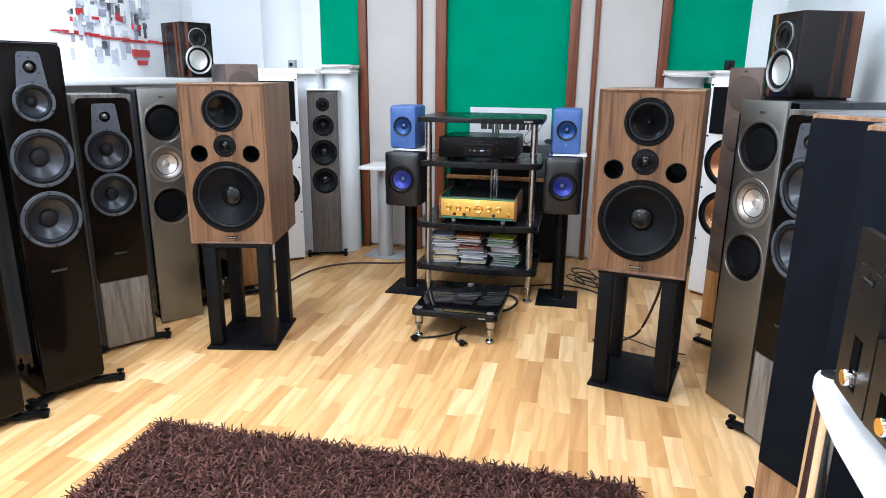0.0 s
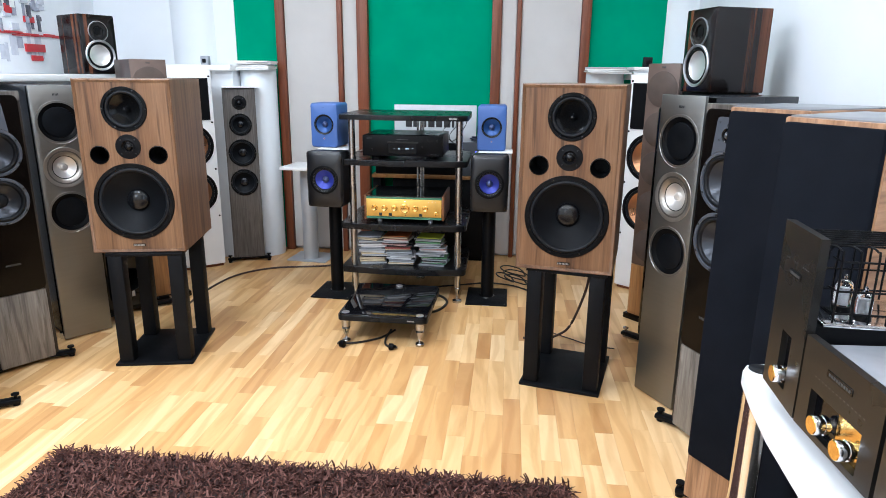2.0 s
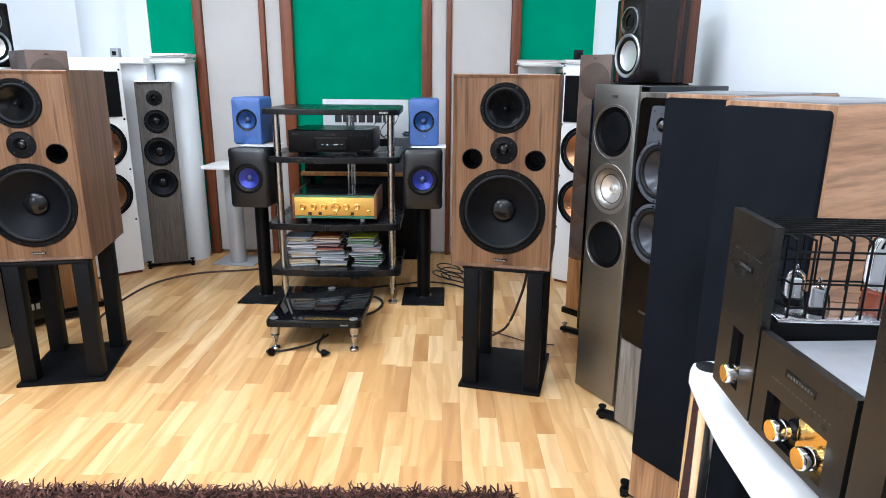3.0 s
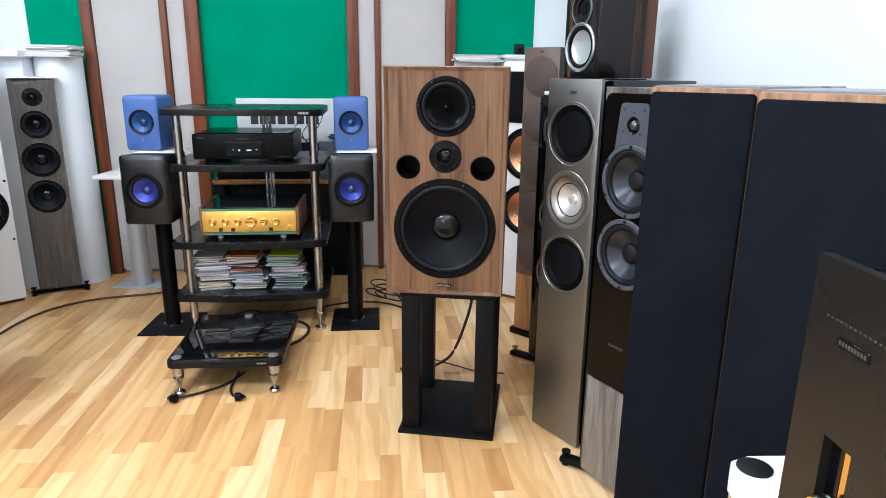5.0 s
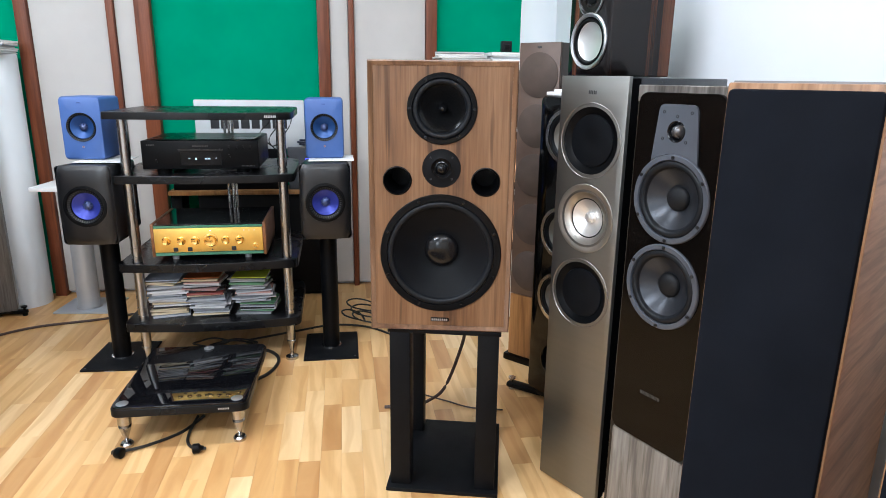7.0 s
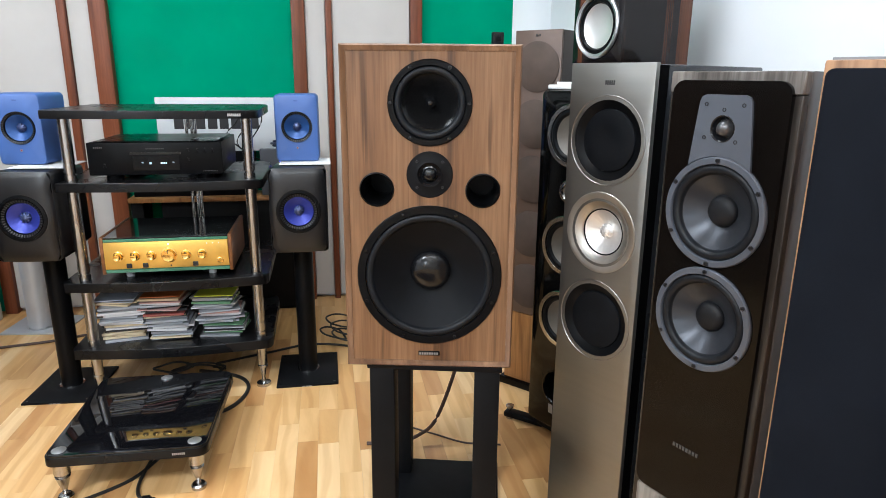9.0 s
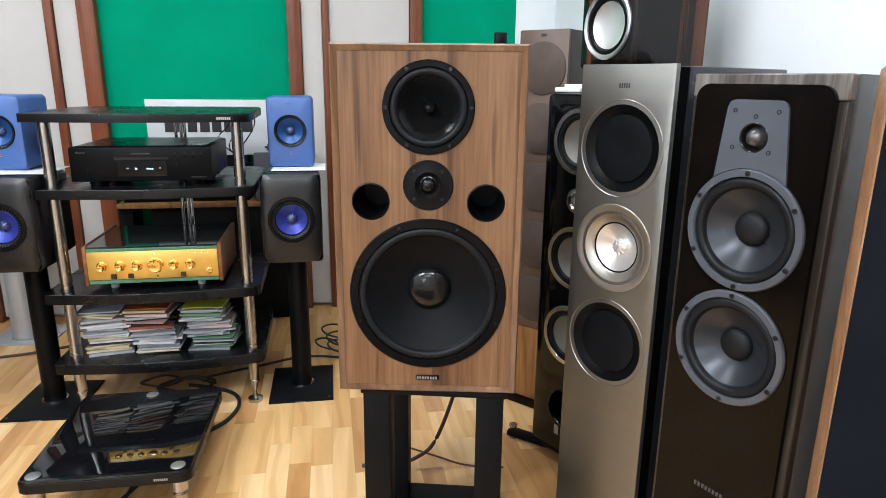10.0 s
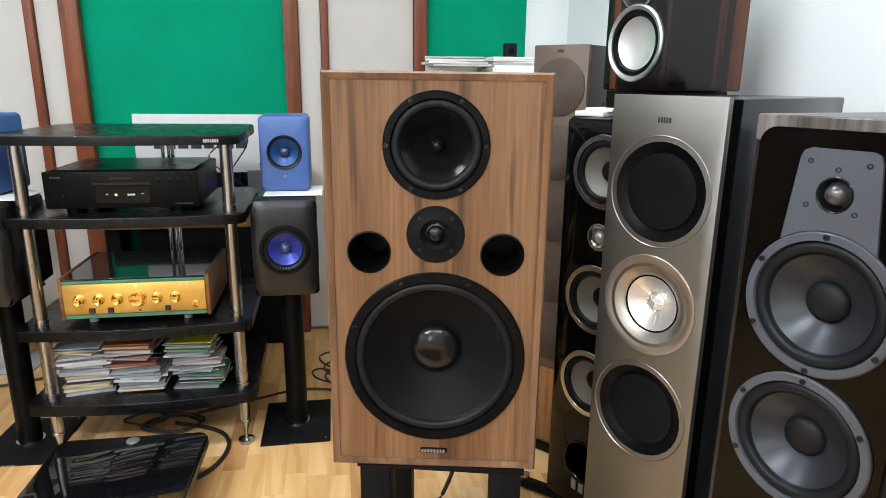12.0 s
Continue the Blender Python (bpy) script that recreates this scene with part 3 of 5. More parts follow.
def walnut_standmount(m, label):
    """0.37 x 0.70 x 0.43 m monitor, base at z = 0."""
    s = thing("standmount_speaker", label, "loudspeaker", m, "pair of walnut monitors")
    holes = [(0, 0.584, 0.076), (0, 0.437, 0.022), (-0.1125, 0.404, 0.034), (0.1125, 0.404, 0.034), (0, 0.213, 0.140)]
    fr = 0.013
    part("front_baffle", slab([(0.185 - fr, fr), (0.185 - fr, 0.70 - fr), (-0.185 + fr, 0.70 - fr), (-0.185 + fr, fr)], 0.0, 0.02, holes), WALNUT, s)
    bm = bmesh.new()
    rim = [(0.185, 0), (0.185, 0.70), (-0.185, 0.70), (-0.185, 0)]
    inn = [(0.185 - fr, fr), (0.185 - fr, 0.70 - fr), (-0.185 + fr, 0.70 - fr), (-0.185 + fr, fr)]
    mid = [((3 * a + c) / 4, (3 * b + d) / 4) for (a, b), (c, d) in zip(rim, inn)]
    rows = [[bm.verts.new((x, y, z)) for x, z in q] for q, y in ((inn, 0.003), (inn, -0.002), (mid, -0.007), (rim, -0.003), (rim, 0.43))]
    for a, b in zip(rows, rows[1:]):
        for i in range(4):
            bm.faces.new((a[i], a[(i + 1) % 4], b[(i + 1) % 4], b[i]))
    bm.faces.new(rows[-1])
    part("cabinet", bm, WALNUT_EDGE, s)
    cone_driver(s, "midrange", 0, 0.584, 0.0875, 0.013, 0.014, 0.038, 0.014, (BLACKSATIN, RUBBER, CONE_CLEAR, CAP_BLACK, CAP_BLACK), 6, 0, "plug")
    dome_tweeter(s, 0, 0.437, 0.049, 0.0145, (BLACKPOWDER, CAP_BLACK, SCREW))
    for x in (-0.1125, 0.1125):
        port(s, x, 0.404, 0.033, BLACKSATIN)
    cone_driver(s, "woofer", 0, 0.213, 0.158, 0.018, 0.016, 0.045, 0.046, (BLACKSATIN, RUBBER, CONE_BLACK, CAP_BLACK, CAP_BLACK), 8, 22.5, "dome", 56)
    b = part("badge", box(-0.024, 0.024, -0.0035, 0.001, 0.026, 0.036, 0.001, seg=1), BLACKSATIN, s)
    bars(b, -0.022, 0.022, 0.028, 0.034, 8, BADGE, -0.0036)
    return s


def frame_stand(m, label):
    """Welded stand 0.322 x 0.40 x 0.505 m: base plate, four box posts and top rails."""
    s = thing("speaker_stand", label, "speaker stand", m, "pair of four-post stands")
    part("base_plate", box(-0.161, 0.161, 0, 0.395, 0.0, 0.012, 0.002), BLACKPOWDER, s)
    for x, y in ((-0.15, 0.02), (0.092, 0.02), (-0.15, 0.315), (0.092, 0.315)):
        part("post", box(x, x + 0.058, y, y + 0.06, 0.012, 0.486, 0.003), BLACKPOWDER, s)
    for y in (0.018, 0.313):
        part("top_rail", box(-0.155, 0.155, y, y + 0.064, 0.486, 0.499, 0.002), BLACKPOWDER, s)
    return s


RSTAND, LSTAND = facing((0.193, 2.551), (0.505, 2.472)), facing((-1.531, 2.503), (-1.214, 2.567))
frame_stand(RSTAND, "black steel four-post stand on the floor under a monitor")
frame_stand(LSTAND, "black steel four-post stand on the floor under a monitor")
walnut_standmount(facing((0.162, 2.569), (0.5225, 2.494)) @ pose(0, 0, 0.4995), "large walnut three-way monitor with uncovered drivers on a black stand")
walnut_standmount(facing((-1.577, 2.531), (-1.219, 2.605)) @ pose(0, 0, 0.4995), "large walnut three-way monitor with uncovered drivers on a black stand")


def grey_front_tower(m, label):
    """0.21 x 0.44 x 1.19 m tower with a brushed front, two black woofers and a coaxial driver in a bright dish."""
    s = thing("floorstanding_speaker", label, "loudspeaker", m, "pair of grey metal-fronted towers")
    hs = [(0, 1.008, 0.085), (0, 0.808, 0.07), (0, 0.604, 0.085)]
    part("front_panel", slab([(0.105, 0.006), (0.105, 1.167), (-0.105, 1.167), (-0.105, 0.006)], 0.0, 0.012, hs, 0.003, tube=0.012), KEFFRONT, s)
    part("gasket", slab([(0.099, 0.012), (0.099, 1.162), (-0.099, 1.162), (-0.099, 0.012)], 0.0122, 0.054, hs), GAP_BLACK, s)
    part("cabinet", box(-0.1, 0.1, 0.054, 0.45, 0.03, 1.164, 0.004), KEFGLOSS, s)
    part("plinth", box(-0.095, 0.095, 0.03, 0.42, 0.012, 0.032, 0.003), BLACKSATIN, s)
    for x in (-0.1, 0.1):
        for y in (0.05, 0.40):
            part("foot", lathe([(0, 0), (0.014, 0), (0.016, 0.006), (0.012, 0.03), (0, 0.03)], x, 0, 14, "z", cy=y), CHROME, s)
    for z in (1.008, 0.604):
        R = 0.095
        d = part("woofer", lathe([(R, 0.002), (R, -0.001), (R - 0.0008, -0.0016), (R - 0.002, -0.0004), (R - 0.002, 0.01)], 0, z, 48), TRIMRING, s)
        part("surround", lathe([(R - 0.0018, 0.004), (R - 0.005, 0.0), (R - 0.016, 0.003), (R * 0.72, 0.009), (R * 0.70, 0.010)], 0, z, 48), BLACKSATIN, d)
        part("cone", lathe([(R * 0.70, 0.010), (R * 0.685, 0.0065), (R * 0.67, 0.006), (R * 0.3, 0.009), (0, 0.0105)], 0, z, 48), CONE_BLACK, d)
    z = 0.808
    d = part("coaxial_dish", lathe([(0.0905, 0.002), (0.0905, -0.001), (0.0898, -0.0018), (0.088, -0.002), (0.082, -0.0012), (0.074, 0.0004), (0.066, 0.0026), (0.059, 0.0056), (0.0535, 0.0092), (0.052, 0.013)], 0, z, 64), DISH, s)
    part("surround", lathe([(0.0525, 0.013), (0.0522, 0.0108), (0.0498, 0.0108), (0.0492, 0.014)], 0, z, 44), BLACKSATIN, d)
    part("cone", lathe([(0.0495, 0.0120), (0.036, 0.0175), (0.02, 0.026), (0.016, 0.028)], 0, z, 44), SILVERCONE, d)
    ridges(d, 0, z, 0.024, 0.0242, 0.040, 0.0162, 18, SILVERCONE, "cone_ribs")
    part("dome", lathe([(0.017, 0.027), (0.012, 0.018), (0, 0.014)], 0, z, 24), SILVERCONE, d)
    blades(d, 0, z, 0.005, 0.016, 0.019, 9, SILVERCONE)
    bars(s, -0.013, 0.013, 1.123, 1.132, 5, LETTER, -0.0003, 0.45)
    return s


grey_front_tower(facing((0.661, 2.585), (0.767, 2.397)), "grey metal-fronted tower loudspeaker with a bright coaxial dish")
grey_front_tower(facing((-1.922, 2.735), (-1.800, 2.898)), "grey metal-fronted tower loudspeaker with a bright coaxial dish")

DOME = plain("dome_cloth", (0.10, 0.10, 0.105), 0.24, 0.6)
DMATS = (GREYPLATE, RUBBER, CONE_GREY, CAP_MATT, SCREW)


def tweeter_plate(s, zw, R, z1, wt, wb, zt):
    """Tapered grey plate with a soft dome; its foot follows the ring of the driver below, of radius R round zw."""
    R += 0.0008
    a0 = math.acos(wb / 2 / R)
    out = [(R * math.cos(a), zw + R * math.sin(a)) for a in (a0 + (math.pi - 2 * a0) * i / 14 for i in range(15))][::-1]
    r = 0.012
    out += [(wt / 2, z1 - r), (wt / 2 - r * 0.3, z1 - r * 0.3), (wt / 2 - r, z1), (-wt / 2 + r, z1), (-wt / 2 + r * 0.3, z1 - r * 0.3), (-wt / 2, z1 - r)]
    d = part("tweeter_plate", slab(out, -0.0045, 0.002, [(0, zt, 0.021)], 0.0, tube=0.01), GREYPLATE, s)
    part("tweeter_horn", lathe([(0.0225, -0.0046), (0.0215, -0.0056), (0.020, -0.0046), (0.017, 0.002), (0.0155, 0.008)], 0, zt, 32), CAP_BLACK, d)
    part("dome", lathe([(0.018, 0.007), (0.014, 0.002), (0.0125, -0.004), (0.0085, -0.009), (0, -0.0115)], 0, zt, 28), DOME, d)
    for x, z in ((-wt * 0.36, z1 - 0.016), (wt * 0.36, z1 - 0.016), (0, zt + 0.031), (-0.032, zt - 0.016), (0.026, zt - 0.02)):
        part("screw", lathe([(0, -0.0042), (0.0018, -0.0042), (0.002, -0.0052), (0.0036, -0.005), (0.0038, -0.003)], x, z, 12), SCREW, d)
    return d


def outrigger(s, x, y, rz, arm=0.075, half=0.016):
    f = part("foot", box(-half, half, -half * 0.8, arm, 0.010, 0.030, 0.007), BLACKSATIN, s)
    f.matrix_basis = pose(x, y, 0, 0, 0, rz)
    part("spike", lathe([(0, 0.0), (0.012, 0.0), (0.012, 0.012), (0.006, 0.014), (0.006, 0.04), (0.014, 0.042), (0.014, 0.048), (0, 0.05)], 0, 0, 16, "z", cy=0.0), STEEL if s.get("spikes") else BLACKSATIN, f)


def lacquer_tower(m, label, split):
    """0.21 x 0.36 x 1.17 m tower: dark lacquered front, two grey woofers, grey oak foot and top where split."""
    s = thing("floorstanding_speaker", label, "loudspeaker", m, "pair of dark-fronted towers")
    hs = [(0, 1.056, 0.02), (0, 0.914, 0.085), (0, 0.720, 0.085)]
    top = slab(rounded(-0.106, 0.106, 0.334, 1.1335, 0.022), 0.0, 0.02, hs)
    part("front_baffle", top, BROWNGLOSS, s)
    side = GREYBAND if split else KEFSIDE
    part("cabinet", slab([(0.119, 0.02), (0.119, 1.148), (-0.119, 1.148), (-0.119, 0.02)], 0.026, 0.36, hs, 0.004, back=[(0.085, 0.035), (0.085, 1.146), (-0.085, 1.146), (-0.085, 0.035)]), SILVERWOOD if split else KEFSIDE, s)
    part("top_edge", box(-0.1185, 0.1185, 0.008, 0.026, 1.113, 1.1485, 0.002, seg=1), side, s)
    for x0, x1 in ((-0.1185, -0.100), (0.100, 0.1185)):
        part("side_edge", box(x0, x1, 0.010, 0.026, 0.02, 1.1125, 0.002, seg=1), DARKEDGE, s)
    part("lower_front", box(-0.104, 0.104, 0.002, 0.02, 0.02, 0.330, 0.004), GREYOAK, s)
    tweeter_plate(s, 0.914, 0.0955, 1.111, 0.094, 0.116, 1.056)
    for z in (0.914, 0.720):
        cone_driver(s, "woofer", 0, z, 0.0955, 0.0125, 0.016, 0.026, 0.0275, DMATS, 6, 30, "dome")
    bars(s, -0.028, 0.028, 0.452, 0.46, 8, DIMPRINT, -0.0005)
    for x, y, r in ((-0.162, -0.005, -62), (0.162, -0.005, 62), (-0.15, 0.36, -120), (0.15, 0.36, 120)):
        outrigger(s, x, y, r, 0.10, 0.02)
    part("base", box(-0.1, 0.1, 0.02, 0.34, 0.016, 0.036, 0.004), BLACKSATIN, s)
    return s


lacquer_tower(facing((0.737, 2.281), (0.825, 2.083)), "dark-fronted tower loudspeaker with grey drivers and grey oak foot", True)
lacquer_tower(facing((-1.945, 2.362), (-1.823, 2.545)), "dark-fronted tower loudspeaker with grey drivers and grey oak foot", True)


def big_lacquer_tower(m, label):
    """0.22 x 0.42 x 1.34 m black tower with a midrange and two large grey woofers."""
    s = thing("floorstanding_speaker", label, "loudspeaker", m, "tall black towers")
    hs = [(0, 1.254, 0.02), (0, 1.135, 0.055), (0, 0.937, 0.09), (0, 0.712, 0.09)]
    part("front_baffle", slab(rounded(-0.112, 0.112, 0.05, 1.335, 0.018), 0.0, 0.02, hs, 0.008), BROWNGLOSS, s)
    part("cabinet", slab([(0.112, 0.04), (0.112, 1.34), (-0.112, 1.34), (-0.112, 0.04)], 0.018, 0.42, hs, 0.004, back=[(0.09, 0.04), (0.09, 1.34), (-0.09, 1.34), (-0.09, 0.04)]), GLOSS, s)
    tweeter_plate(s, 1.135, 0.069, 1.305, 0.075, 0.10, 1.254)
    cone_driver(s, "midrange", 0, 1.135, 0.069, 0.011, 0.011, 0.025, 0.018, DMATS, 6, 30)
    for z in (0.937, 0.712):
        cone_driver(s, "woofer", 0, z, 0.105, 0.013, 0.017, 0.029, 0.032, DMATS, 6, 30)
    bars(s, -0.028, 0.028, 0.512, 0.521, 8, DIMPRINT, -0.0005)
    for x, y, r in ((-0.168, -0.005, -62), (0.168, -0.005, 62), (-0.15, 0.41, -120), (0.15, 0.41, 120)):
        outrigger(s, x, y, r, 0.10, 0.02)
    part("base", box(-0.1, 0.1, 0.03, 0.4, 0.016, 0.045, 0.004), BLACKSATIN, s)
    return s


big_lacquer_tower(facing((-1.834, 1.898), (-1.735, 2.100)), "tall black lacquered tower loudspeaker with grey drivers")
big_lacquer_tower(facing((-1.895, 1.568), (-1.80, 1.772)), "tall black lacquered tower loudspeaker at the end of the row")


def gloss_tower(m, label):
    """0.25 x 0.36 x 1.115 m black gloss tower with bright driver rings, a front port and spiked feet."""
    s = thing("floorstanding_speaker", label, "loudspeaker", m, "pair of black gloss towers")
    hs = [(0, 0.978, 0.075), (0, 0.818, 0.02), (0, 0.656, 0.075), (0, 0.425, 0.075), (0, 0.19, 0.055)]
    part("cabinet", slab(rounded(-0.125, 0.125, 0.045, 1.105, 0.015), 0.0, 0.36, hs, 0.012, back=rounded(-0.085, 0.085, 0.045, 1.105, 0.015)), GLOSS, s)
    for z in (0.978, 0.656, 0.425):
        cone_driver(s, "woofer" if z < 0.9 else "midrange", 0, z, 0.09, 0.015, 0.014, 0.03, 0.026, (STEEL, RUBBER, PALECONE, CAP_MATT, STEEL), 0, 0, "dome")
    dome_tweeter(s, 0, 0.818, 0.034, 0.013, (STEEL, SILVERCONE, STEEL), 0)
    port(s, 0, 0.19, 0.054, GLOSS, 0.008)
    bars(s, -0.03, 0.02, 0.10, 0.13, 2, BADGE, -0.001)
    s["spikes"] = 1
    for x, y, r in ((-0.205, 0.0, -70), (0.205, 0.0, 70), (-0.12, 0.36, -120), (0.12, 0.36, 120)):
        outrigger(s, x, y, r, 0.13, 0.02)
    part("base", box(-0.115, 0.115, 0.02, 0.33, 0.018, 0.05, 0.006), BLACKSATIN, s)
    return s


gloss_tower(facing((0.754, 3.056), (0.871, 2.836)), "black gloss tower loudspeaker with bright driver rings")
gloss_tower(facing((-1.87, 3.0), (-1.73, 3.21)), "black gloss tower loudspeaker with bright driver rings")


def brown_tower(m, label):
    """0.176 x 0.31 x 1.29 m brown tower; five cloth discs down its front and a honey wood foot."""
    s = thing("floorstanding_speaker", label, "loudspeaker", m, "pair of brown towers")
    part("cabinet", box(-0.088, 0.088, 0.012, 0.31, 0.03, 1.288, 0.003), plain("brown_side", (0.05, 0.038, 0.032), 0.3), s)
    part("front_panel", box(-0.088, 0.088, 0.0, 0.012, 0.30, 1.289, 0.003), BRONZE_GRILLE, s)
    part("lower_front", box(-0.088, 0.088, 0.001, 0.012, 0.03, 0.298, 0.003), HONEY, s)
    for z in (1.172, 0.985, 0.797, 0.602, 0.409):
        part("cloth_disc", lathe([(0.082, 0.001), (0.082, -0.003), (0.079, -0.0045), (0, -0.005)], 0, z, 44), BRONZE_DISC, s)
    bars(s, -0.01, 0.01, 1.268, 1.276, 4, LETTER, -0.0005)
    part("plinth", box(-0.105, 0.105, -0.01, 0.32, 0.0, 0.03, 0.005), BROWNGLOSS, s)
    return s


brown_tower(facing((0.766, 3.392), (0.883, 3.260)), "brown tower loudspeaker with round cloth discs on its front")
brown_tower(facing((-1.79, 3.29), (-1.665, 3.415)), "brown tower loudspeaker with round cloth discs on its front")


def white_horn_tower(m, label):
    """0.295 x 0.41 x 1.24 m white tower with a square horn and two copper woofers."""
    s = thing("floorstanding_speaker", label, "loudspeaker", m, "pair of white horn towers")
    hs = [(0, 0.79, 0.115), (0, 0.50, 0.115)]
    part("cabinet", slab(rounded(-0.1475, 0.1475, 0.02, 1.24, 0.004, 2), 0.0, 0.41, hs, 0.004), WHITE, s)
    bm = bmesh.new()
    rows = [[bm.verts.new((x * w, y, 1.07 + z * h)) for x, z in ((-1, -1), (1, -1), (1, 1), (-1, 1))] for w, h, y in ((0.125, 0.125, 0.0), (0.125, 0.125, -0.006), (0.112, 0.112, -0.006), (0.05, 0.045, -0.002), (0.02, 0.02, -0.001))]
    for a, b in zip(rows, rows[1:]):
        for i in range(4):
            bm.faces.new((a[i], a[(i + 1) % 4], b[(i + 1) % 4], b[i]))
    bm.faces.new(rows[-1])
    part("horn", bm, BLACKSATIN, s)
    for z in (0.79, 0.50):
        cone_driver(s, "woofer", 0, z, 0.133, 0.018, 0.014, 0.04, 0.035, (BLACKSATIN, RUBBER, COPPER, COPPER, STEEL), 0, 0, "inv")
    for x in (-0.133, 0.133):
        for z in (1.205, 0.93, 0.64, 0.34):
            part("grille_socket", lathe([(0.006, 0.001), (0.006, -0.002), (0.003, -0.002), (0, 0.0)], x, z, 12), BLACKSATIN, s)
    part("plinth", box(-0.14, 0.14, 0.02, 0.38, 0.0, 0.02, 0.003), CHERRY, s)
    return s


white_horn_tower(facing((0.778, 3.913), (1.004, 3.723)), "white horn-loaded tower loudspeaker with copper woofers")
white_horn_tower(facing((-1.94, 3.828), (-1.71, 4.012)), "white horn-loaded tower loudspeaker with copper woofers")

# slim grey tower by the end wall
bt = thing("floorstanding_speaker", "slim grey-stained tower loudspeaker with four black drivers", "loudspeaker", facing((-1.688, 4.10), (-1.503, 4.175)))
hs = [(0, 1.045, 0.02), (0, 0.908, 0.055), (0, 0.728, 0.072), (0, 0.536, 0.072)]
part("cabinet", slab(rounded(-0.1, 0.1, 0.03, 1.136, 0.004, 2), 0.0, 0.19, hs, 0.004), GREYTOWER, bt)
dome_tweeter(bt, 0, 1.045, 0.045, 0.013, (BLACKMATT, CAP_BLACK, SCREW))
for z, r in ((0.908, 0.07), (0.728, 0.087), (0.536, 0.087)):
    cone_driver(bt, "woofer", 0, z, r, 0.011, 0.011, 0.024, r * 0.32, (BLACKSATIN, RUBBER, CONE_BLACK, CAP_BLACK, SCREW), 6, 0)
bars(bt, -0.02, 0.02, 0.36, 0.366, 6, DIMPRINT, -0.0005)
for x, y, r in ((-0.125, 0.0, -60), (0.125, 0.0, 60), (-0.12, 0.17, -120), (0.12, 0.17, 120)):
    outrigger(bt, x, y, r)
part("base", box(-0.095, 0.095, 0.01, 0.18, 0.018, 0.031, 0.002), BLACKSATIN, bt)
sheet = thing("paper_sheets", "white paper sheets lying on a slim grey tower", "papers", facing((-1.688, 4.10), (-1.503, 4.175)) @ pose(0.01, 0.12, 1.137, 0, 0, 4))
part("sheet", box(-0.115, 0.105, -0.15, 0.13, 0.0, 0.008, 0.001, seg=1), PAPER, sheet)


def ebony_bookshelf(m, label):
    """0.2 x 0.27 x 0.325 m striped ebony two-way."""
    s = thing("bookshelf_speaker", label, "loudspeaker", m, "pair of striped ebony speakers")
    hs = [(0, 0.105, 0.072), (0, 0.235, 0.03)]
    part("cabinet", slab(rounded(-0.1, 0.1, 0.0, 0.325, 0.006, 3), 0.0, 0.25, hs, 0.006), EBONY, s)
    d = part("tweeter", lathe([(0.055, 0.002), (0.055, -0.003), (0.052, -0.005), (0.048, -0.003), (0.046, 0.003), (0.03, 0.007), (0, 0.008)], 0, 0.235, 40), GUN, s)
    part("tweeter_rim", lathe([(0.0565, 0.001), (0.0565, -0.005), (0.0535, -0.0055), (0.0535, 0.0)], 0, 0.235, 40), ALU, d)
    part("ribbon", slab(rounded(-0.016, 0.016, 0.217, 0.253, 0.004, 3), 0.002, 0.008), BLACKMATT, d)
    d = part("woofer", lathe([(0.085, 0.002), (0.085, -0.004), (0.081, -0.007), (0.073, -0.004), (0.072, 0.006)], 0, 0.105, 48), ALU, s)
    part("surround", lathe([(0.073, 0.004), (0.069, -0.002), (0.063, -0.002), (0.058, 0.006)], 0, 0.105, 44), BLACKSATIN, d)
    part("cone", lathe([(0.0585, 0.004), (0.05, 0.009), (0.025, 0.013), (0, 0.0145)], 0, 0.105, 44), SILVERCONE, d)
    return s


ebony_bookshelf(pose(0.868, 2.95, 1.169, 0, 0, -71), "striped ebony bookshelf loudspeaker with a silver woofer")
ebony_bookshelf(pose(-2.235, 3.75, 1.212, 0, 0, 60), "striped ebony bookshelf loudspeaker with a silver woofer")
blk = thing("riser", "black riser block on a gloss tower under a bookshelf speaker", "riser", facing((0.754, 3.056), (0.871, 2.836)) @ pose(0.02, 0.02, 1.106))
part("block", box(-0.085, 0.09, 0.05, 0.3, 0.0, 0.062, 0.003), BLACKSATIN, blk)
sheet = thing("paper_sheets", "white folded papers lying on a black gloss tower", "papers", facing((0.754, 3.056), (0.871, 2.836)) @ pose(-0.065, 0.06, 1.106, 0, 0, 8))
part("sheet", box(-0.05, 0.03, -0.045, 0.1, 0.0, 0.012, 0.002), PAPER, sheet)
part("leaflet", box(-0.03, 0.045, -0.03, 0.11, 0.012, 0.02, 0.002), PAPER, sheet)


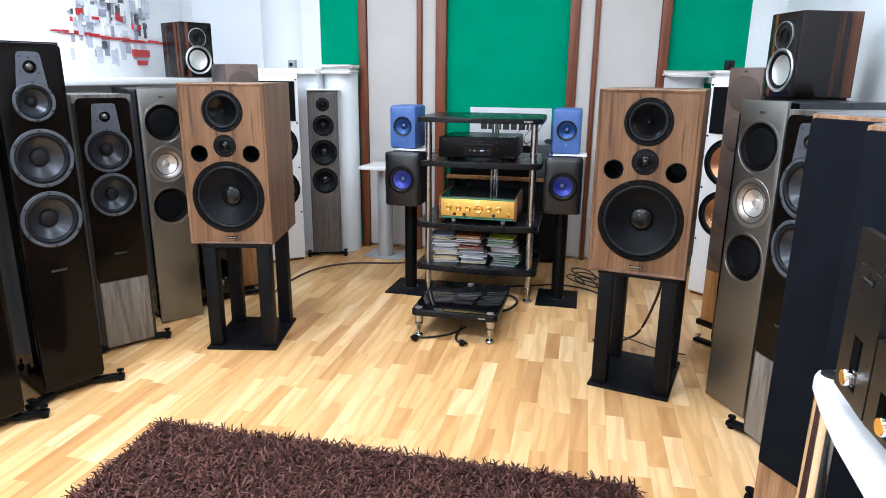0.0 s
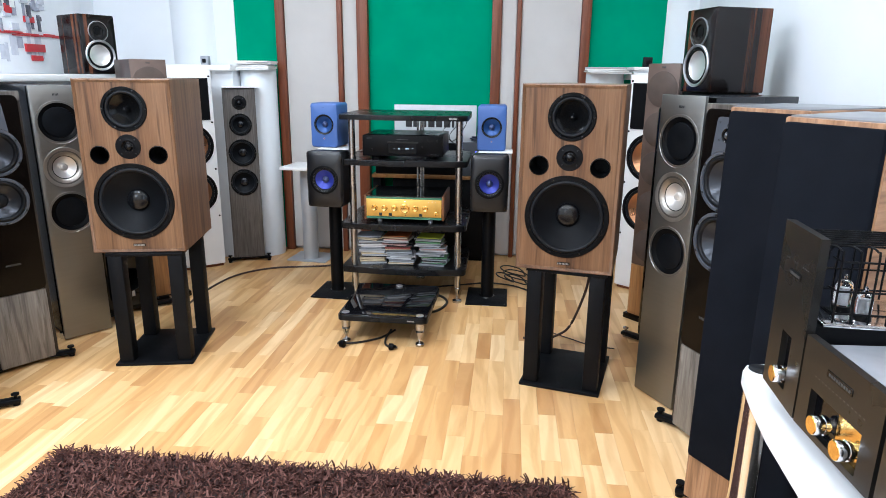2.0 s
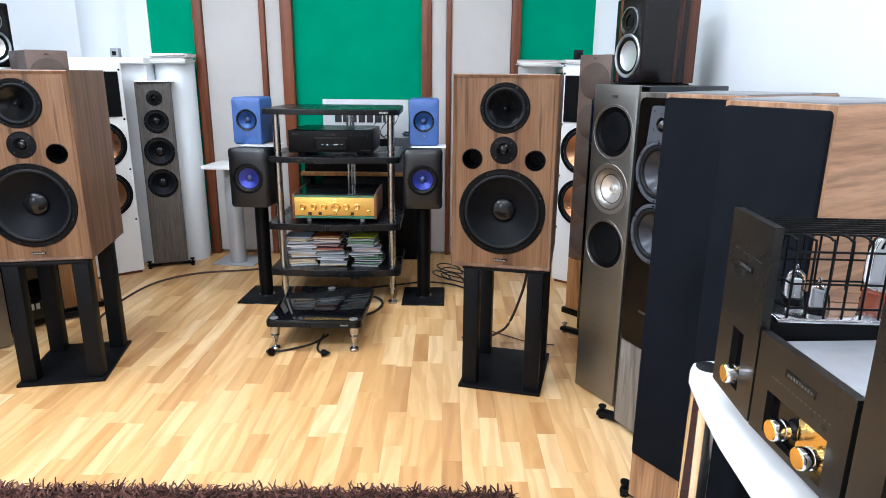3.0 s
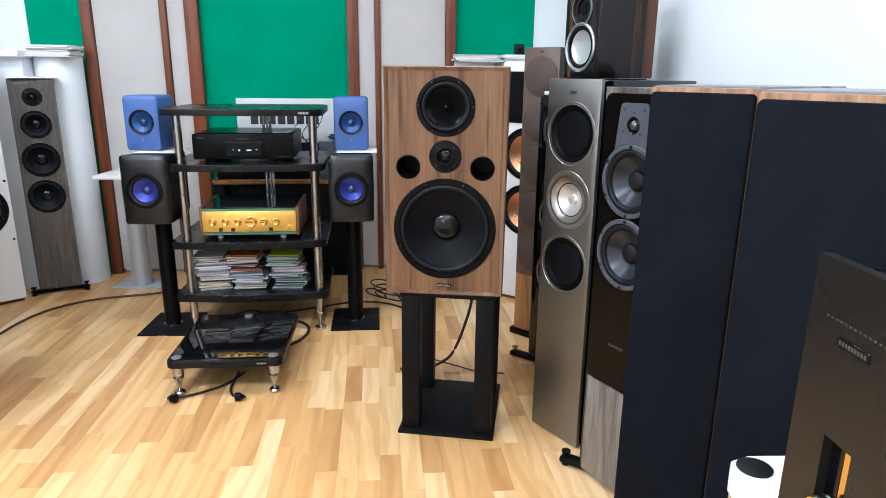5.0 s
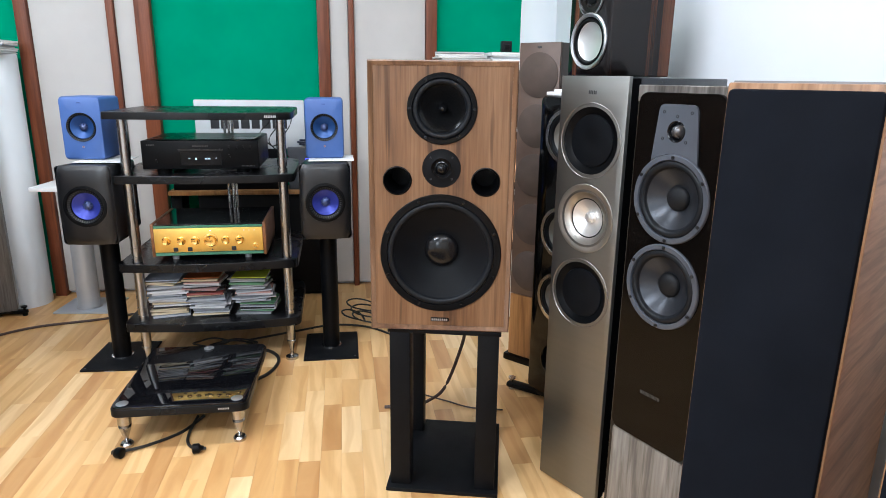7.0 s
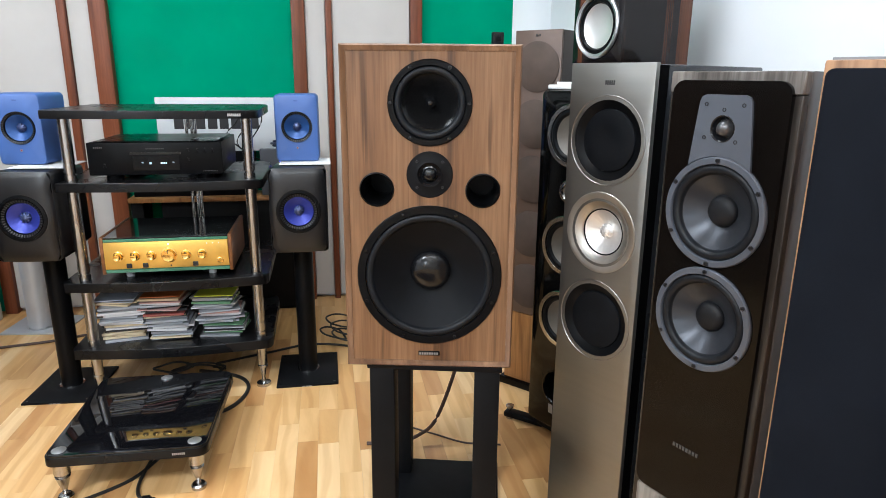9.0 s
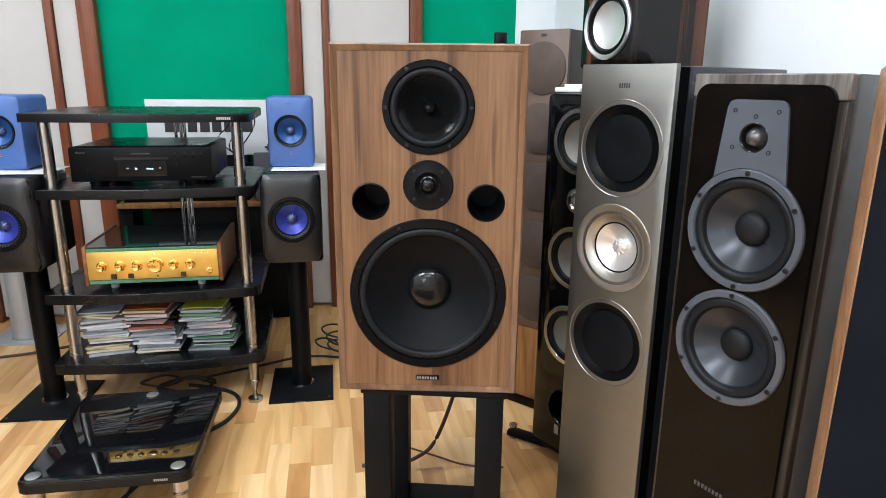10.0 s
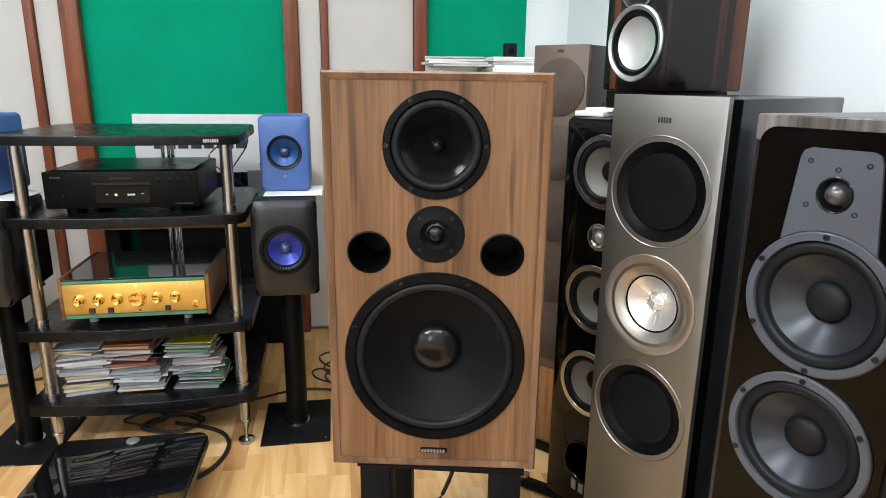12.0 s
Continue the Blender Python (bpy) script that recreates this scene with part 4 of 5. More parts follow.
def cloth_tower(m, label):
    """0.21 x 0.32 x 1.19 m walnut tower, its front covered by black cloth; the sides run askew to the front."""
    s = thing("floorstanding_speaker", label, "loudspeaker", m, "walnut towers with black cloth fronts")
    part("cabinet", slab([(-0.1065, 0.0), (0.1065, 0.0), (0.078, 0.43), (-0.195, 0.30)], 1.156, 0.03, [], 0.003, "z"), OAK_WARM, s)
    part("grille", slab(rounded(-0.1025, 0.1030, 0.17, 1.147, 0.009, 4), -0.012, 0.002, [], 0.004), CLOTH, s)
    part("veneer_edge", slab(rounded(-0.1063, 0.1063, 0.03, 1.1555, 0.003, 2), -0.002, 0.0, [], 0.001), PALEEDGE, s, "pale wooden edge")
    part("top_panel", slab([(-0.102, 0.006), (0.102, 0.006), (0.076, 0.424), (-0.190, 0.297)], 1.159, 1.155, [], 0.001, "z"), plain("grey_top_film", (0.16, 0.165, 0.175), 0.3), s)
    for x, y, r in ((-0.135, 0.015, -60), (0.135, 0.015, 60), (-0.19, 0.24, -120), (0.04, 0.38, 120)):
        outrigger(s, x, y, r)
    part("base", slab([(-0.095, 0.02), (0.095, 0.02), (0.02, 0.40), (-0.18, 0.28)], 0.031, 0.016, [], 0.002, "z"), BLACKSATIN, s)
    return s


cloth_tower(facing((0.675, 1.846), (0.787, 1.668)), "walnut tower loudspeaker with a black cloth front")
cloth_tower(facing((0.648, 1.436), (0.735, 1.248)), "walnut tower loudspeaker with a black cloth front")

# ---- small speakers on single-pole stands ----


def pole_stand(m, label):
    s = thing("speaker_stand", label, "speaker stand", m, "pair of single-pole stands")
    part("base_plate", box(-0.115, 0.115, -0.145, 0.145, 0.0, 0.008, 0.0015), BLACKPOWDER, s)
    part("pole", lathe([(0.036, 0.008), (0.036, 0.521)], 0, 0, 36, "z"), BLACKSATIN, s)
    part("collar", lathe([(0.036, 0.008), (0.043, 0.008), (0.043, 0.013), (0.036, 0.014)], 0, 0, 36, "z"), CHROME, s)
    part("top_plate", box(-0.075, 0.075, -0.09, 0.09, 0.521, 0.529, 0.0015), BLACKPOWDER, s)
    bars(s, -0.02, 0.02, 0.0, 0.004, 3, BADGE, -0.1455)
    for x in (-0.1, 0.1):
        for y in (-0.13, 0.13):
            part("screw", lathe([(0.004, 0.007), (0.004, 0.0095), (0, 0.0095)], x, 0, 10, "z", cy=y), STEEL, s)
    return s


def curved_monitor(m, label):
    """0.20 x 0.278 x 0.302 m black monitor with a bulging front."""
    s = thing("bookshelf_speaker", label, "loudspeaker", m, "pair of black curved monitors")
    part("cabinet", slab(rounded(-0.099, 0.099, 0.001, 0.301, 0.014, 4), 0.0035, 0.278, [], 0.002, back=rounded(-0.088, 0.088, 0.012, 0.29, 0.012, 4), hollow=True), SATINBLACK, s)
    part("front_baffle", bulged_front(0.2, 0.302, 0, 0.15, 0.066, 0.012), SATINBLACK, s)
    part("front_ring", lathe([(0.079, -0.008), (0.077, -0.0135), (0.068, -0.0145), (0.064, -0.006)], 0, 0.15, 48), BLACKSATIN, s)
    ring_driver(s, "coaxial_driver", 0, 0.15, 0.0645, (BLACKSATIN, VIOLETCONE, THROAT), surround=0.2).matrix_basis = pose(0, -0.009, 0)
    return s


def blue_cube(m, label):
    """0.155 x 0.18 x 0.24 m matt blue wireless speaker with soft corners."""
    s = thing("bookshelf_speaker", label, "loudspeaker", m, "pair of small blue speakers")
    part("cabinet", slab(rounded(-0.0775, 0.0775, 0.0, 0.24, 0.016, 6), 0.0, 0.18, [(0, 0.125, 0.053)], 0.012), BLUE, s)
    ring_driver(s, "coaxial_driver", 0, 0.125, 0.055, (BLACKSATIN, BLUECONE, THROAT), surround=0.19)
    part("led_ring", lathe([(0.0045, 0.001), (0.0045, -0.0015), (0.003, -0.0015), (0.003, 0.0)], 0, 0.05, 16), BADGE, s)
    part("led", lathe([(0.003, 0.001), (0.0022, -0.001), (0, -0.001)], 0, 0.05, 12), RED, s)
    bars(s, -0.007, 0.007, 0.215, 0.219, 4, plain("blue_print", (0.02, 0.06, 0.22), 0.5), -0.0005)
    return s


for px, rz, lx, lr in ((0.022, 0, 0.022, 0), (-0.85, -3, -0.896, -4)):
    base = pose(px, 3.615, 0, 0, 0, rz)
    pole_stand(base, "black single-pole stand with a flat steel foot")
    curved_monitor(base @ pose(0, -0.155, 0.529), "black curved monitor with a violet-blue driver on a pole stand")
    c = thing("card", "white card between two stacked speakers", "card", base @ pose(0.02, -0.02, 0.8315))
    part("sheet", box(-0.085, 0.095, -0.06, 0.13, 0.0, 0.0016), PAPER, c)
    blue_cube(pose(lx, 3.61, 0.8335, 0, 0, lr), "small matt blue speaker on top of a black monitor")

# silver stand with a white top
st = thing("speaker_stand", "silver pole stand with a thin white top plate", "speaker stand", pose(-1.21, 4.23, 0, 0, 0, -6))
part("base_plate", box(-0.14, 0.135, -0.06, 0.17, 0.0, 0.008, 0.002), SILVERPAINT, st)
part("pole", lathe([(0.052, 0.008), (0.052, 0.625)], 0, 0, 36, "z", cy=0.03), SILVERPAINT, st)
part("collar", lathe([(0.052, 0.008), (0.058, 0.008), (0.058, 0.014), (0.052, 0.014)], 0, 0, 36, "z", cy=0.03), ALU, st)
part("top_plate", box(-0.13, 0.14, -0.12, 0.16, 0.625, 0.645, 0.003), WHITE, st)

# ---- the rack ----
rack = thing("hifi_rack", "four-tier black rack with brushed steel posts", "rack", pose(-0.012, 0.05, 0.003))
RX0, RX1, RYF, RYB = -0.707, -0.13, 3.465, 3.90
for zt, th in ((1.021, 0.027), (0.786, 0.03), (0.441, 0.033), (0.195, 0.035)):
    out = []
    for i in range(13):
        u = i / 12
        out.append((-0.762 + 0.657 * u, 3.425 - 0.028 * math.sin(math.pi * u)))
    out = [(-0.772, 3.46), (-0.768, 3.44)] + out + [(-0.092, 3.435), (-0.085, 3.46), (-0.09, 3.86), (-0.1, 3.92), (-0.125, 3.95), (-0.73, 3.95), (-0.752, 3.93), (-0.765, 3.86)]
    part("shelf", slab(out, zt, zt - th, [], 0.003, "z"), SHELF, rack)
for x in (RX0, RX1):
    for z0, z1 in ((0.035, 0.16), (0.195, 0.408), (0.441, 0.756), (0.786, 0.994)):
        prof = [(0, z0), (0.019, z0), (0.019, z0 + 0.021), (0.0155, z0 + 0.0215), (0.0155, z0 + 0.028), (0.019, z0 + 0.0285), (0.019, z0 + 0.058), (0.0168, z0 + 0.0585), (0.0168, z0 + 0.061), (0.0185, z0 + 0.0615), (0.0185, z1), (0, z1)]
        if z0 < 0.1:
            prof = [(0, -0.003), (0.026, -0.003), (0.026, 0.008), (0.01, 0.014), (0.006, 0.03), (0.014, 0.07), (0.018, 0.072), (0.018, 0.08), (0.016, 0.082), (0.018, 0.085), (0.018, 0.16), (0, 0.16)]
        part("post", lathe(prof, x, 0, 28, "z", cy=RYF), STEEL, rack)
for x, y in ((-0.409, 3.872), (-0.392, 3.885), (-0.376, 3.872)):
    part("rear_rod", lathe([(0, -0.003), (0.012, -0.003), (0.012, 0.006), (0.006, 0.010), (0.006, 0.995), (0, 0.995)], x, 0, 16, "z", cy=y), STEEL, rack)
lg = part("logo_plate", box(-0.185, -0.135, 3.412, 3.4165, 1.000, 1.013, 0.0005, seg=1), BLACKSATIN, rack)
bars(lg, -0.182, -0.138, 1.002, 1.011, 7, BADGE, 3.4115, 0.3)

# low amplifier platform before it
pf = thing("amplifier_platform", "low black glass platform on three steel cone feet", "platform", pose(-0.435, 3.10, 0.004, 0, 0, -1))
part("board", slab(rounded(-0.212, 0.212, -0.24, 0.24, 0.03), 0.139, 0.114, [], 0.002, "z"), SHELF, pf)
part("glass_top", slab(rounded(-0.208, 0.208, -0.236, 0.236, 0.028), 0.145, 0.139, [], 0.0015, "z"), BLACKGLASS, pf)
for x, y in ((-0.178, -0.208), (0.174, -0.208), (0.0, 0.21)):
    part("foot", lathe([(0, -0.004), (0.02, -0.004), (0.021, 0.006), (0.017, 0.011), (0.007, 0.013), (0.005, 0.018), (0.018, 0.062), (0.019, 0.066), (0.016, 0.068), (0.02, 0.071), (0.016, 0.074), (0.021, 0.077), (0.021, 0.114), (0, 0.114)], x, 0, 28, "z", cy=y), STEEL, pf)
    part("disc", lathe([(0.0185, 0.1445), (0.0185, 0.1468), (0.0165, 0.1478), (0, 0.1474)], x, 0, 28, "z", cy=y), ALU, pf)
bars(pf, 0.12, 0.155, 0.124, 0.130, 7, BADGE, -0.2405, 0.3)

# disc player
cd = thing("disc_player", "black disc player with a small lit display", "disc player", pose(-0.447, 3.525, 0.789))
part("case", box(-0.215, 0.215, 0.012, 0.34, 0.018, 0.126, 0.004), BLACKSATIN, cd)
part("front_panel", box(-0.217, 0.217, 0.0, 0.012, 0.016, 0.126, 0.004), BLACKSATIN, cd)
part("top_cover", box(-0.20, 0.20, 0.022, 0.335, 0.126, 0.1285, 0.001, seg=1), SHELF, cd)
dsp = part("display", box(-0.075, 0.075, -0.0008, 0.002, 0.032, 0.082), DISPLAY, cd)
part("tray", box(-0.082, 0.082, -0.003, 0.002, 0.086, 0.0935, 0.001, seg=1), GUN, cd)
for a, b, c, d in ((-0.047, -0.040, 0.057, 0.059), (-0.022, -0.014, 0.053, 0.060), (0.014, 0.036, 0.054, 0.059), (0.053, 0.059, 0.058, 0.060)):
    bars(dsp, a, b, c, d, 4, LED_WHITE, -0.0017, 0.4, "digits")
for x, z in ((0.105, 0.095), (0.135, 0.095), (0.160, 0.095), (0.185, 0.095), (0.105, 0.062), (-0.165, 0.045)):
    part("button", lathe([(0.0045, 0.001), (0.0045, -0.003), (0.0035, -0.004), (0, -0.004)], x, z, 14), BLACKSATIN, cd)
    part("button_mark", box(x - 0.003, x + 0.003, -0.0005, 0.001, z + 0.009, z + 0.011), DIMPRINT, cd)
bars(cd, -0.195, -0.165, 0.107, 0.112, 5, DIMPRINT, -0.0005)
bars(cd, -0.03, 0.03, 0.103, 0.107, 10, DIMPRINT, -0.0005)
bars(cd, 0.15, 0.2, 0.026, 0.029, 10, DIMPRINT, -0.0005)
for x in (-0.15, 0.15):
    for y in (0.05, 0.3):
        part("foot", lathe([(0, 0), (0.027, 0), (0.028, 0.004), (0.026, 0.018), (0, 0.018)], x, 0, 24, "z", cy=y), BLACKMATT, cd)

# gold-fronted amplifier
am = thing("amplifier", "gold-fronted amplifier with wooden cheeks and a smoked top", "amplifier", pose(-0.438, 3.505, 0.444))
part("case", box(-0.205, 0.205, 0.01, 0.33, 0.022, 0.128, 0.003), BLACKSATIN, am)
for x in (-0.2185, 0.2065):
    part("side_cheek", box(x, x + 0.012, 0.0, 0.335, 0.018, 0.15, 0.002), wood("teak_cheek", (0.14, 0.05, 0.018), (0.22, 0.085, 0.03), (0.30, 0.125, 0.05), 0.35, 12, (0.3, 0.06, 1)), am)
fp = part("front_panel", box(-0.206, 0.206, -0.003, 0.01, 0.036, 0.132, 0.002), GOLD, am)
# plain green strips below and above the gold panel
part("lower_strip", box(-0.206, 0.206, 0.0, 0.01, 0.022, 0.035, 0.001, seg=1), GREENSTRIP, am)
part("upper_strip", box(-0.206, 0.206, 0.001, 0.01, 0.1325, 0.142, 0.001, seg=1), GREENSTRIP, am)
part("smoked_top", box(-0.206, 0.206, 0.002, 0.33, 0.1425, 0.148, 0.001, seg=1), SMOKED, am)
for f, r in ((0.11, 0.0135), (0.245, 0.0135), (0.375, 0.0135), (0.515, 0.022), (0.655, 0.0135), (0.785, 0.0135)):
    x = -0.206 + 0.412 * f
    k = part("knob", lathe([(r * 1.25, -0.002), (r * 1.25, -0.005), (r, -0.006), (r * 0.97, -0.02), (r * 0.9, -0.022), (r * 0.6, -0.0205), (0, -0.02)], x, 0.083, 28), GOLDKNOB, fp)
    part("pointer", box(x - 0.0008, x + 0.0008, -0.0225, -0.02, 0.083 + r * 0.4, 0.083 + r * 0.9), LETTER, k)
for f in (0.19, 0.32, 0.725):
    x = -0.206 + 0.412 * f
    part("switch", box(x - 0.0085, x + 0.0085, -0.0075, 0.0, 0.04, 0.056, 0.001, seg=1), LETTER, fp)
jx = -0.206 + 0.412 * 0.93
part("headphone_jack", lathe([(0.011, -0.002), (0.011, -0.006), (0.007, -0.007), (0.006, 0.0), (0, 0.0)], jx, 0.058, 20), GOLDKNOB, fp)
part("led", lathe([(0.0022, -0.003), (0.0022, -0.0045), (0, -0.005)], 0.006, 0.122, 10), LED_VIOLET, fp)
part("keyhole", lathe([(0.003, -0.0031), (0.0028, -0.0042), (0, -0.0042)], 0.01, 0.045, 10), LETTER, fp)
for x in (0.135, 0.155, 0.175):
    part("lamp", lathe([(0.002, -0.003), (0.002, -0.004), (0, -0.0045)], x, 0.121, 10), PAPER, fp)
for x in (-0.14, 0.14):
    for y in (0.04, 0.29):
        part("foot", lathe([(0, 0), (0.013, 0), (0.014, 0.005), (0.012, 0.022), (0, 0.022)], x, 0, 18, "z", cy=y), PAPER_GREY, am)

# piles of discs: each case is a thin box
CASES = [plain("case_" + nm, c, 0.22, 0, 0.1) for nm, c in (("clear", (0.33, 0.35, 0.38)), ("white", (0.58, 0.59, 0.61)), ("grey", (0.20, 0.21, 0.23)), ("black", (0.02, 0.02, 0.022)), ("cream", (0.60, 0.50, 0.34)), ("red", (0.26, 0.07, 0.06)), ("pink", (0.50, 0.30, 0.28)), ("green", (0.10, 0.22, 0.12)), ("blue", (0.25, 0.36, 0.58)))]
rc = random.Random(4)
for px, k, top, wts in ((-0.617, 27, plain("pale_blue_sleeve", (0.55, 0.62, 0.74), 0.6), (3, 6, 1, 1, 2, 0, 1, 0, 1)), (-0.458, 27, plain("rust_sleeve", (0.42, 0.11, 0.02), 0.6), (5, 3, 2, 2, 1, 1, 1, 1, 0)), (-0.268, 27, plain("lime_sleeve", (0.55, 0.62, 0.05), 0.6), (6, 4, 2, 1, 0, 0, 1, 2, 0))):
    pile = thing("disc_pile", "uneven pile of disc cases lying on a rack shelf", "discs", pose(px - 0.006, 3.60, 0.198))
    z, dx = 0.0, 0.0
    for i in range(k):
        h = rc.choice((0.0102, 0.0102, 0.0074, 0.0055, 0.0074))
        if i in (7, 13):
            dx += rc.uniform(-0.016, -0.008)
        bm = box(-0.071, 0.071, -0.0625, 0.0625, 0, h - 0.0018, 0.0006, seg=1)
        m = pose(dx + rc.gauss(0, 0.006), rc.uniform(-0.014, 0.010), z, 0, 0, rc.gauss(0, 7))
        bmesh.ops.transform(bm, matrix=m, verts=bm.verts)
        c = part("disc_case", bm, CASES[rc.choices(range(9), wts)[0]], pile)
        if z + h > 0.152:
            break
        z += h
    bm = box(-0.069, 0.069, -0.06, 0.06, 0, 0.004, 0.0006, seg=1)
    bmesh.ops.transform(bm, matrix=pose(dx, 0, z + h, 0, 0, rc.uniform(-6, 6)), verts=bm.verts)
    part("cover_sheet", bm, top, pile)

# behind the rack: sign board, sideboard and boxes
sb = thing("sideboard", "low dark sideboard with a honey-coloured wooden top behind the rack", "sideboard", pose(-0.36, 4.32, 0))
part("body", box(-0.29, 0.36, 0.02, 0.17, 0.02, 0.562, 0.004), BLACKMATT, sb)
part("side_panel", box(-0.425, -0.37, 0.02, 0.17, 0.0, 0.562, 0.003), BLACKMATT, sb)
part("wooden_top", box(-0.43, 0.38, 0.0, 0.175, 0.562, 0.584, 0.003), HONEY, sb)
part("plinth", box(-0.28, 0.34, 0.04, 0.16, 0.0, 0.02), BLACKSATIN, sb)
sg = thing("sign_board", "pale sign board with a dark maker's mark in bars", "sign", pose(-0.37, 4.37, 0.584))
part("board", box(-0.27, 0.27, 0.0, 0.012, 0.21, 0.455, 0.002), SIGN, sg)
part("foot", box(-0.40, 0.15, -0.01, 0.1, 0.0, 0.21, 0.003), BLACKSATIN, sg)
for lx, lw in ((-0.195, 0.042), (-0.145, 0.036), (-0.098, 0.04), (-0.046, 0.042), (0.006, 0.04), (0.058, 0.042), (0.110, 0.016), (0.136, 0.046)):
    part("letter_bar", box(lx, lx + lw, -0.0016, 0.002, 0.312, 0.364, 0.0005, seg=1), LETTER, sg)
dv = thing("network_box", "grey box with a blue light on the sideboard", "electronics", pose(-0.07, 4.40, 0.584))
part("case", box(-0.12, 0.14, -0.06, 0.08, 0.0, 0.22, 0.004), KEFSIDE, dv)
part("led", box(-0.03, 0.0, -0.064, -0.058, 0.15, 0.164, 0.002), LED_BLUE, dv)
part("face", box(0.02, 0.13, -0.063, -0.059, 0.06, 0.12, 0.001, seg=1), BLACKSATIN, dv)

coil = thing("cable_coil", "dark blue cable coiled on a grey box", "cable", pose(-0.06, 4.40, 0.811))
part("cord", tube([((0.075 + 0.006 * (i % 3)) * math.cos(i * 0.9), (0.05 + 0.004 * (i % 4)) * math.sin(i * 0.9), 0.0015 * i) for i in range(22)], 0.005), plain("blue_black_cable", (0.015, 0.022, 0.05), 0.4), coil)

# ---- trolley with valve amplifiers ----
TZ = 0.712
tr = thing("trolley", "white-topped trolley with chrome legs and a black lower shelf", "trolley", pose(0, 0, 0))
top = [(0.530, 0.14), (0.522, 0.55), (0.522, 0.90), (0.530, 1.05), (0.543, 1.155), (0.555, 1.225), (0.560, 1.252), (0.573, 1.273), (0.598, 1.281), (0.64, 1.278), (1.19, 1.254), (1.22, 1.215), (1.22, 0.14)]
part("top_board", slab(top, TZ, TZ - 0.028, [], 0.006, "z"), WHITE, tr)
part("lower_shelf", box(0.60, 1.17, 0.2, 1.24, 0.25, 0.275, 0.004), BLACKSATIN, tr)
for x, y in ((0.592, 1.253), (1.17, 1.20), (0.575, 0.2), (1.17, 0.2)):
    leg = part("leg", lathe([(0, 0.06), (0.016, 0.06), (0.017, 0.2), (0.022, 0.21), (0.022, 0.25), (0.027, 0.26), (0.027, 0.30), (0.022, 0.31), (0.016, 0.33), (0.016, 0.37), (0.026, 0.38), (0.026, 0.44), (0.0248, 0.445), (0.0248, TZ - 0.028), (0, TZ - 0.028)], x, 0, 32, "z", cy=y), CHROME, tr)
    part("end_cap", lathe([(0.021, TZ + 0.0005), (0.021, TZ + 0.002), (0.019, TZ + 0.003), (0, TZ + 0.003)], x, 0, 32, "z", cy=y), CAP_MATT, leg)
    part("caster", lathe([(0, 0.0), (0.02, 0.0), (0.03, 0.012), (0.03, 0.045), (0.018, 0.06), (0, 0.06)], x, 0, 24, "z", cy=y), WHITE, leg)


